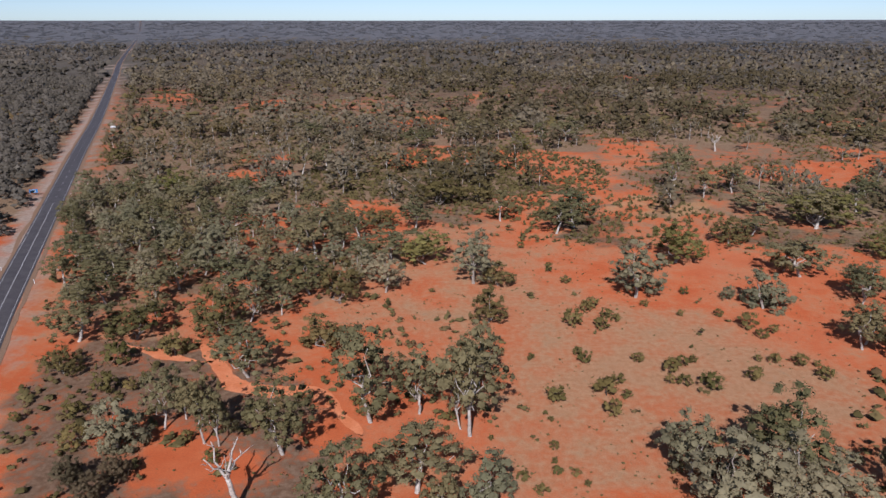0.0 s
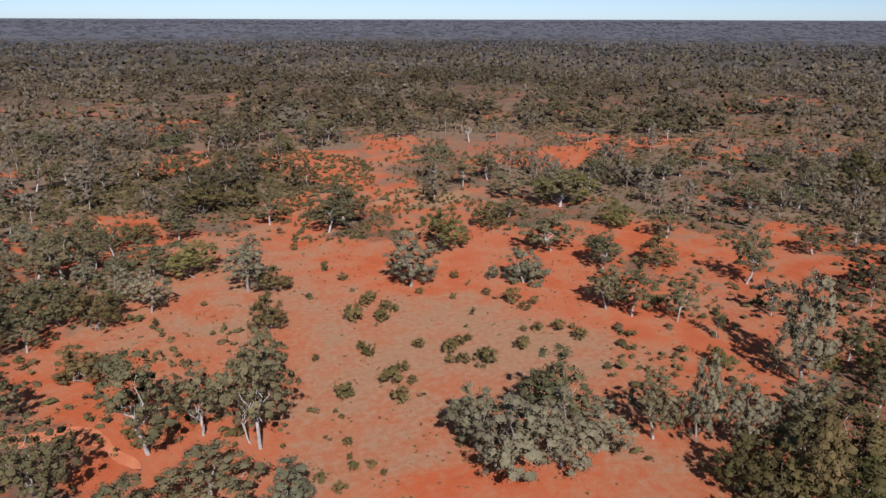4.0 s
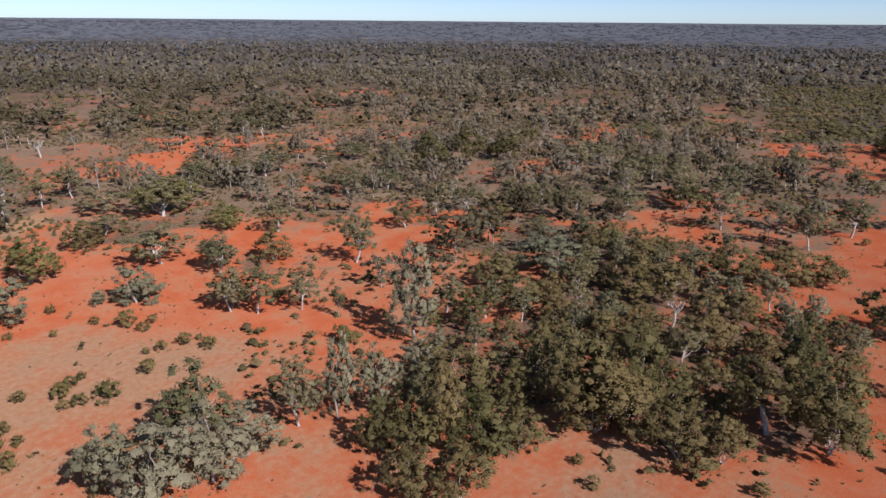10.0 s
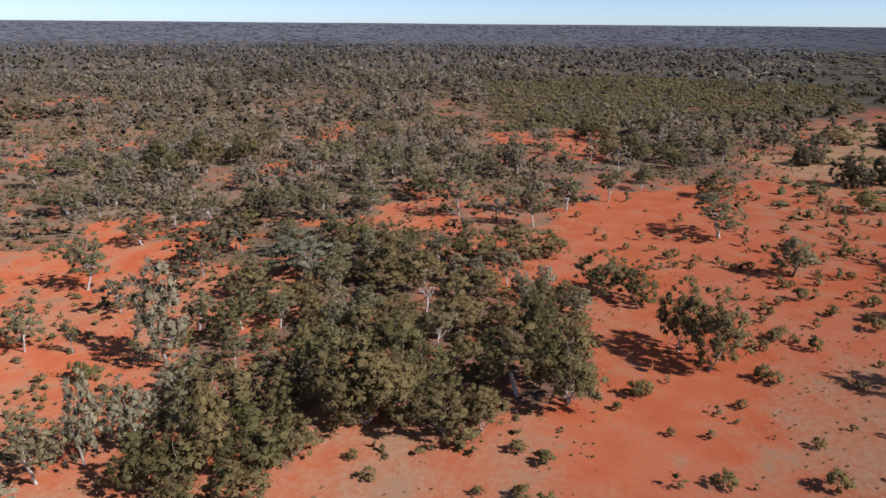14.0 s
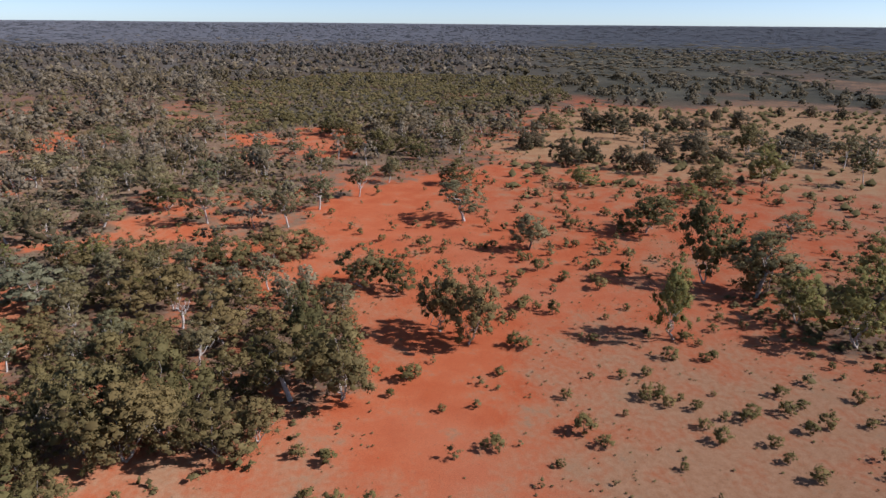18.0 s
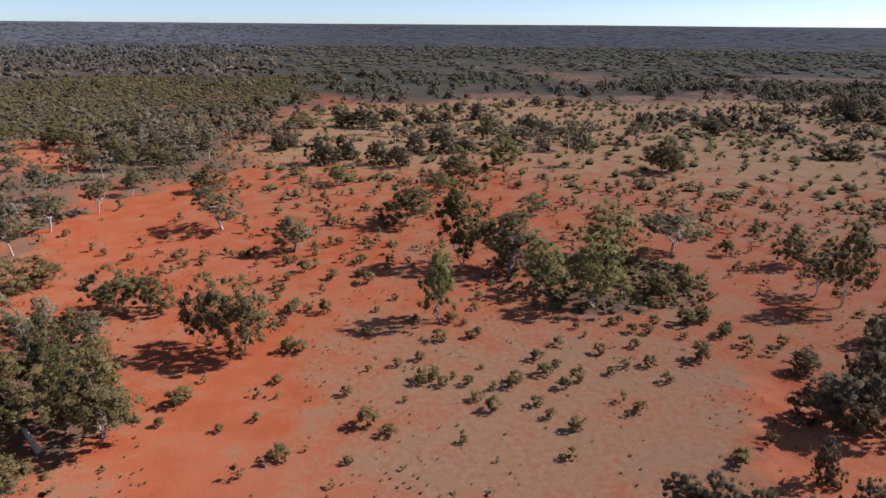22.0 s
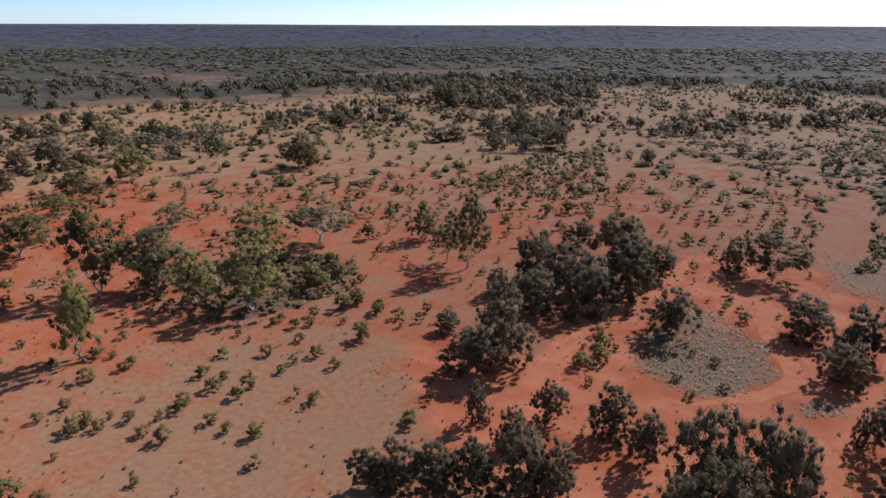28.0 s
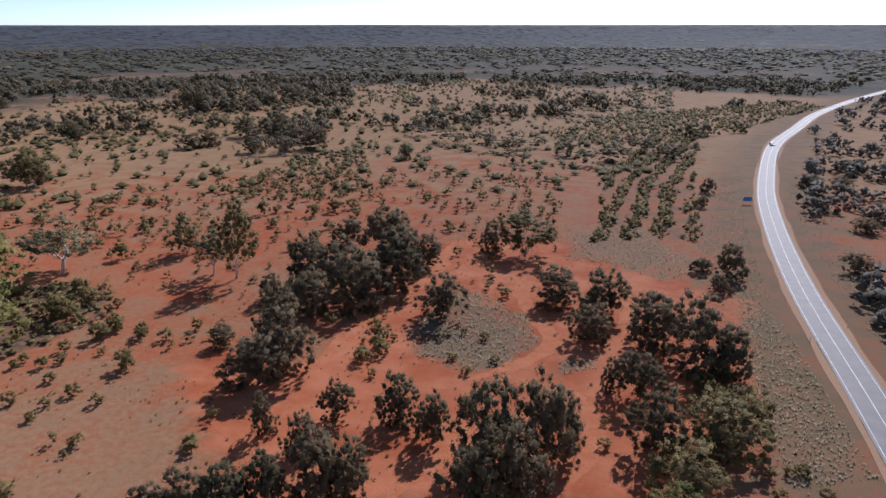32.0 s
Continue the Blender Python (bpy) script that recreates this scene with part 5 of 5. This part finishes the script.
for name, temps, seed, count, near, far in (
    ("near_woodland", NEAR_T, 31, 3500, 95, 420),
    ("middle_woodland", MID_T, 32, 9500, 420, 900),
    ("far_woodland", FAR_T, 33, 15500, 900, 2100),
    ("farthest_woodland", RIM_T, 34, 15000, 1900, 4500),
):
    pts = sow(seed, count, near, far, -45, 205, wooded)
    if near < 200:
        pts = clear_of_trees(pts, 2.5)
        thin = (np.hypot(pts[:, 0], pts[:, 1]) < 330) & (pts[:, 0] > 0) & (pts[:, 1] > pts[:, 0])
        pts = pts[~thin | (srng.rand(len(pts)) < 0.7)]
    if near > 800:
        pts = pts[(heading(pts[:, 0], pts[:, 1]) < 100) | (srng.rand(len(pts)) < 0.7)]
    size = np.stack([srng.uniform(0.6, 1.3, len(pts)), srng.uniform(0.6, 1.15, len(pts))], 1)
    low = heading(pts[:, 0], pts[:, 1]) > 100
    size *= 1.0 if far < 500 else 1.18
    size[low] *= (1.3, 0.75) if far < 500 else (1.5, 0.52)
    across = (beside(pts[:, 0], pts[:, 1], COARSE_ROAD) < -8) & (far < 1000)
    if across.sum() > 20:
        wide = srng.uniform(0.75, 1.3, across.sum())
        forest("roadside_mulgas", LOW_T, pts[across], np.stack([wide, wide * srng.uniform(0.75, 1.1, across.sum())], 1), srng.uniform(0.1, 0.7, across.sum()), GREY_LEAF, "rounded grey-green mulga trees beyond the road", "woodland")
        pts, size, low = pts[~across], size[~across], low[~across]
    if far == 900:
        thick = ~low | (heading(pts[:, 0], pts[:, 1]) > 128) | (srng.rand(len(pts)) < 0.4)
        pts, size, low = pts[thick], size[thick], low[thick]
        wide = srng.uniform(0.8, 1.6, low.sum())
        forest("plain_tree_belts", LOW_T, pts[low], np.stack([wide, wide * srng.uniform(0.8, 1.2, low.sum())], 1), srng.uniform(0.0, 0.45, low.sum()), FAR_LEAF, "dark rounded trees in belts across the plain", "woodland")
        pts, size, low = pts[~low], size[~low], low[~low]
    tones = tone_of(pts, srng) * np.where(low, 0.35, 1.0)
    # haze by colour: leaves turn greyer, then bluer, with distance
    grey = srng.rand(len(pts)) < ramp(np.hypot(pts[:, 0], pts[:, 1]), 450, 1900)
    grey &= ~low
    grey |= (beside(pts[:, 0], pts[:, 1], COARSE_ROAD) < -8) & (pts[:, 1] > 0)
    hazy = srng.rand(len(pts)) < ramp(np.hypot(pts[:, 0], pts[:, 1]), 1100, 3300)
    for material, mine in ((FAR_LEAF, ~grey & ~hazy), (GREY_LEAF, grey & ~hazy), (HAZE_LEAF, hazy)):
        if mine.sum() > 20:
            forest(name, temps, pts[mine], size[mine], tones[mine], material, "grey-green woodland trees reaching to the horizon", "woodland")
    if far < 500:
        stems(pts, size)

for seed, count, near, far, low_az, high_az, chance in (
    (36, 3000, 130, 900, -42, -19, lambda x, y, d: (d < -13) * (np.hypot(x + 150, y - 250) > 15) * (0.35 + 0.65 * ramp(mottle(x, y, 24, 57), 0.3, 0.5))),
    (37, 800, 120, 650, 170, 208, lambda x, y, d: (d < -14) * ramp(mottle(x, y, 26, 59), 0.38, 0.6)),
):
    pts = sow(seed, count, near, far, low_az, high_az, chance)
    wide = srng.uniform(0.6, 1.2, len(pts))
    forest("roadside_mulgas", LOW_T, pts, np.stack([wide, wide * srng.uniform(0.75, 1.1, len(pts))], 1), srng.uniform(0.1, 0.7, len(pts)), GREY_LEAF, "rounded grey-green mulga trees beyond the road", "woodland")

SHRUB_T = [template(300 + k, 4, 0.48, 1.5, 0.12, 1.4, 14, 0.14, 0.66, 1, 0.9) for k in range(8)]
FAR_SHRUB_T = [template(320 + k, 1, 0.5, 1.6, -0.1, 1.3, 9, 0.22, 0.95) for k in range(6)]
LOW_SHRUB_T = [template(340 + k, 2, 0.5, 1.6, 0.0, 1.0, 8, 0.19, 0.85) for k in range(8)]


def heath(x, y, d):
    """Chance of a low shrub in the woodland and its heaths."""
    here = 0.7 * ramp(mottle(x, y, 30, 19), 0.2, 0.55) * (1 - plain(x, y)) * (d > 9) * (1 - 0.92 * inside(x, y, OPEN_EAST))
    here = np.maximum(here, 0.95 * inside(x, y, HEATH_D)) * (1 - 0.8 * patch_cover(x, y, RED_PATCHES))
    return np.where(inside(x, y, CLEARING), 0.03, here)


pts = clear_of_trees(sow(41, 4800, 75, 300, 70, 172, lambda x, y, d: (0.07 + 0.26 * plain(x, y) * ramp(np.hypot(x, y), 120, 220)) * (0.4 + mottle(x, y, 25, 15)) * (1 - inside(x, y, WOOD_EAST)) * ramp(d, 20, 40)), 0.5)
grown = 1 + 0.55 * ramp(np.hypot(pts[:, 0], pts[:, 1]), 120, 250)
forest("plain_shrubs", SHRUB_T, pts, np.stack([srng.uniform(0.6, 1.8, len(pts)) * grown] * 2, 1), srng.uniform(0.1, 0.9, len(pts)), SCRUB_LEAF, "small olive shrubs dotted over the red plain", "shrubs")
pts = sow(42, 19000, 270, 900, 85, 180, lambda x, y, d: plain(x, y) * (0.2 + 0.3 * ramp(mottle(x, y, 60, 17), 0.3, 0.75)) * ramp(d, 15, 50))
forest("far_shrubs", FAR_SHRUB_T, pts, np.stack([srng.uniform(1.3, 2.9, len(pts)), srng.uniform(1.2, 2.2, len(pts))], 1), srng.uniform(0.0, 0.7, len(pts)), SCRUB_LEAF, "small olive shrubs over the pale plain", "shrubs")
pts = clear_of_trees(sow(43, 34000, 90, 500, -40, 100, heath), -1.0)
forest("understorey_scrub", LOW_SHRUB_T, pts, np.stack([srng.uniform(0.7, 2.0, len(pts)), srng.uniform(0.6, 1.7, len(pts))], 1), srng.uniform(0.0, 1, len(pts)), SCRUB_LEAF, "low olive scrub under the woodland trees", "scrub")

pts = sow(44, 9000, 430, 900, -40, 100, lambda x, y, d: 0.75 * (1 - plain(x, y)) * (np.abs(d) > 14) * ramp(mottle(x, y, 40, 51), 0.25, 0.5))
forest("understorey_scrub", FAR_SHRUB_T, pts, np.stack([srng.uniform(1.4, 3.4, len(pts)), srng.uniform(1.0, 2.2, len(pts))], 1), srng.uniform(0.0, 1, len(pts)), SCRUB_LEAF, "low olive scrub under the woodland trees", "scrub")


def fill(seed, shape, each, tall):
    """Random places in a shape, one for so many square metres, with their sizes."""
    rng = np.random.RandomState(seed)
    p = np.array(shape, float)
    low, high = p.min(0), p.max(0)
    pts = rng.uniform(low, high, (int(np.prod(high - low) / each), 2))
    pts = pts[inside(pts[:, 0], pts[:, 1], shape)]
    return pts, np.stack([rng.uniform(0.7, 1.3, len(pts)), tall * rng.uniform(0.7, 1.3, len(pts))], 1)


for k, (shape, each, wide, tall, name, label) in enumerate((
    (SCRUB_A, 3.6, 1.5, 1.6, "roadside_scrub", "tall grey-green scrub in rows beside the road"),
    (HEATH_A, 11.0, 1.7, 1.3, "green_heath", "dense low green shrubs on the plain"),
    (HEATH_B, 16.0, 2.0, 1.8, "green_heath", "dense low green shrubs on the plain"),
    (HEATH_C, 26.0, 2.6, 1.7, "green_heath", "dark green heath in front of the far woods"),
    (HEATH_E, 15.0, 1.2, 1.1, "green_heath", "scattered olive shrubs between the gum trees"),
    (HEATH_D, 9.0, 1.6, 1.2, "green_heath", "low olive heath between the gum trees"),
    (THICKET_B, 2.6, 1.7, 2.2, "olive_bushes", "dense yellow-olive bushes beside the tracks"),
    (THICKET, 4.2, 1.4, 1.0, "thicket", "olive undergrowth below the box trees"),
)):
    pts, size = fill(60 + k, shape, each, tall)
    size[:, 0] *= wide
    if name == "roadside_scrub":
        rows = np.sin(beside(pts[:, 0], pts[:, 1], COARSE_ROAD) * 0.72 + 3.5 * mottle(pts[:, 0], pts[:, 1], 18, 61)) > -0.1
        pts, size = pts[rows], size[rows]
    forest(name, SHRUB_T if name == "olive_bushes" else LOW_SHRUB_T, pts, size, srng.uniform(0.35, 0.9, len(pts)) if name in ("olive_bushes", "thicket") else srng.uniform(0, 0.75, len(pts)), SCRUB_LEAF, label, "shrubs")


def tuft(seed, blades):
    rng = np.random.RandomState(seed)
    verts = []
    for _ in range(blades):
        a, lean = rng.uniform(0, 6.283), rng.uniform(0.1, 0.4)
        c, s = math.cos(a), math.sin(a)
        verts += [(-s * 0.09, c * 0.09, 0), (s * 0.09, -c * 0.09, 0), (c * lean, s * lean, rng.uniform(0.25, 0.5))]
    v = np.array(verts)
    n = v * (1, 1, 0.5) + (0, 0, 0.25)
    return v, np.arange(blades * 3).reshape(-1, 3), n / np.linalg.norm(n, axis=1)[:, None]


pts = sow(91, 15000, 70, 230, -35, 178, lambda x, y, d: 0.75 * ramp(mottle(x, y, 12, 31), 0.3, 0.7) * (d > 8))
forest("ground_tufts", [template(420 + k, 1, 0.2, 0.6, 0.0, 0.35, 4, 0.16) for k in range(5)], pts, np.stack([srng.uniform(0.4, 1.3, len(pts))] * 2, 1), srng.uniform(0, 1, len(pts)), SCRUB_LEAF, "tiny herbs and twigs scattered over the red earth", "herbs")
TUFT_T = [tuft(400 + k, 7) for k in range(6)]
for k, shape in enumerate((GREY_A, GREY_B, GREY_C, GREY_D)):
    pts, size = fill(80 + k, shape, 0.5 if k != 3 else 1.3, 0.8)
    forest("tussocks", TUFT_T, pts, size * srng.uniform(0.5, 1.25, (len(pts), 1)) * (1.0, 1.15), srng.uniform(0, 1, len(pts)), GRASS_LEAF, "grey dry grass tussocks beside the tracks", "grass")
pts = sow(90, 60000, 70, 330, 160, 205, lambda x, y, d: ramp(np.abs(d), 6.5, 9) * ramp(np.abs(d), 30, 14) * (0.15 + 0.6 * ramp(mottle(x, y, 14, 23), 0.4, 0.65)))
forest("verge_tussocks", TUFT_T, pts, np.stack([srng.uniform(0.5, 0.95, len(pts))] * 2, 1), srng.uniform(0, 1, len(pts)), GRASS_LEAF, "dry grass tussocks along the road verge", "grass")


# ---- roadside things ----
def box_mesh(name, x, y, z, material, bevel=0.0):
    bm = bmesh.new()
    bmesh.ops.create_cube(bm, size=1.0, matrix=Matrix.Diagonal((x, y, z, 1)))
    if bevel:
        bmesh.ops.bevel(bm, geom=bm.edges[:], offset=bevel, segments=2, affect="EDGES")
    me = bpy.data.meshes.new(name)
    bm.to_mesh(me)
    bm.free()
    me.materials.append(material)
    return me


def place_part(name, mesh, parent, x, y, z, label=""):
    ob = part(name, mesh, parent, label)
    ob.location = (x, y, z)
    return ob


def road_sign(x, y, turn, wide, high, lift, paint, label, bars):
    ob = tagged(new("road_sign"), label, "road sign")
    ob.matrix_basis = pose(x, y, 0, 0, 0, turn)
    panel = place_part("panel", box_mesh("panel", wide, 0.05, high, paint, 0.015), ob, 0, 0, lift + high / 2)
    for side in (-0.32, 0.32):
        place_part("post", box_mesh("post", 0.09, 0.09, lift + high * 0.9, STEEL, 0.01), ob, side * wide, 0.075, (lift + high * 0.9) / 2, "galvanised steel post")
    for w, up in bars:
        place_part("lettering_bar", box_mesh("lettering_bar", w, 0.012, 0.16, WHITE_PAINT), panel, 0, -0.032, up, "white bar of unreadable lettering")


road_sign(-29.5, -270.0, 8, 3.0, 1.5, 1.2, BLUE_PAINT, "blue roadside information sign on two steel posts", ((2.2, 0.35), (1.8, 0.0), (2.0, -0.35)))
road_sign(-152.5, 254.0, 22, 2.8, 1.4, 1.0, BLUE_PAINT, "blue roadside information sign on two steel posts", ((2.1, 0.35), (1.7, 0.0), (1.9, -0.35)))
road_sign(-196.0, 417.0, 22, 3.0, 1.3, 1.4, WHITE_PAINT, "white roadside sign board on two steel posts", ())

for x, y in ((-81.0, 170.0), (-113.0, 171.0), (-118.0, 262.0), (-31.0, -150.0), (-28.0, -225.0), (-44.0, -160.0), (-45.0, -240.0)):
    d = float(beside(x, y, ROAD_LINE)[0])
    near = ROAD_LINE[np.argmin(np.hypot(ROAD_LINE[:, 0] - x, ROAD_LINE[:, 1] - y))]
    way = np.array((x, y)) - near
    px, py = near + way / np.linalg.norm(way) * 5.0
    post = tagged(new("guide_post"), "slim white roadside guide post with reflector", "guide post", "guide posts along the road")
    post.location = (px, py, 0)
    place_part("post", box_mesh("post", 0.14, 0.05, 1.1, WHITE_PAINT, 0.01), post, 0, 0, 0.55)
    place_part("reflector", box_mesh("reflector", 0.09, 0.02, 0.14, LAMP_GLASS, 0.004), post, 0, -0.03, 0.95, "pale reflector")


def car(x, y, turn):
    ob = tagged(new("car"), "white car driving on the highway", "car")
    ob.matrix_basis = pose(x, y, 0.1, 0, 0, turn)
    side = [(-2.2, 0.35), (-2.25, 0.8), (-2.1, 1.0), (-1.9, 1.62), (0.55, 1.66), (1.15, 1.08), (2.1, 0.98), (2.25, 0.7), (2.2, 0.35)]
    bm = bmesh.new()
    rings = [[bm.verts.new((w * (0.86 if z > 1.3 else 1.0), l, z)) for l, z in side] for w in (-0.9, 0.9)]
    bm.faces.new(rings[0])
    bm.faces.new(rings[1][::-1])
    for k in range(len(side)):
        n = (k + 1) % len(side)
        bm.faces.new((rings[0][k], rings[1][k], rings[1][n], rings[0][n]))
    bmesh.ops.recalc_face_normals(bm, faces=bm.faces[:])
    bmesh.ops.bevel(bm, geom=bm.edges[:], offset=0.06, segments=2, affect="EDGES")
    me = bpy.data.meshes.new("body")
    bm.to_mesh(me)
    bm.free()
    me.materials.append(WHITE_PAINT)
    part("body", me, ob)
    screen = place_part("windscreen", box_mesh("windscreen", 1.4, 0.04, 0.66, GLASS, 0.01), ob, 0, 0.9, 1.38)
    screen.rotation_euler = (radians(46), 0, 0)
    back = place_part("rear_window", box_mesh("rear_window", 1.4, 0.04, 0.5, GLASS, 0.01), ob, 0, -2.03, 1.32)
    back.rotation_euler = (radians(-18), 0, 0)
    for s in (-1, 1):
        place_part("side_window", box_mesh("side_window", 0.04, 1.9, 0.42, GLASS, 0.01), ob, s * 0.83, -0.5, 1.34)
        place_part("headlight", box_mesh("headlight", 0.36, 0.05, 0.14, LAMP_GLASS, 0.02), ob, s * 0.62, 2.25, 0.78)
        for l in (-1.35, 1.4):
            path = [(s * 0.74 - s * 0.0, l, 0.34), (s * 0.95, l, 0.34)]
            wheel = part("wheel", tube("wheel", path, (0.34, 0.34), RUBBER, 16), ob)
            part("rim", tube("rim", [(s * 0.9, l, 0.34), (s * 0.965, l, 0.34)], (0.2, 0.18), STEEL, 12), wheel, "steel rim")


car(-53.0, -414.0, 10)
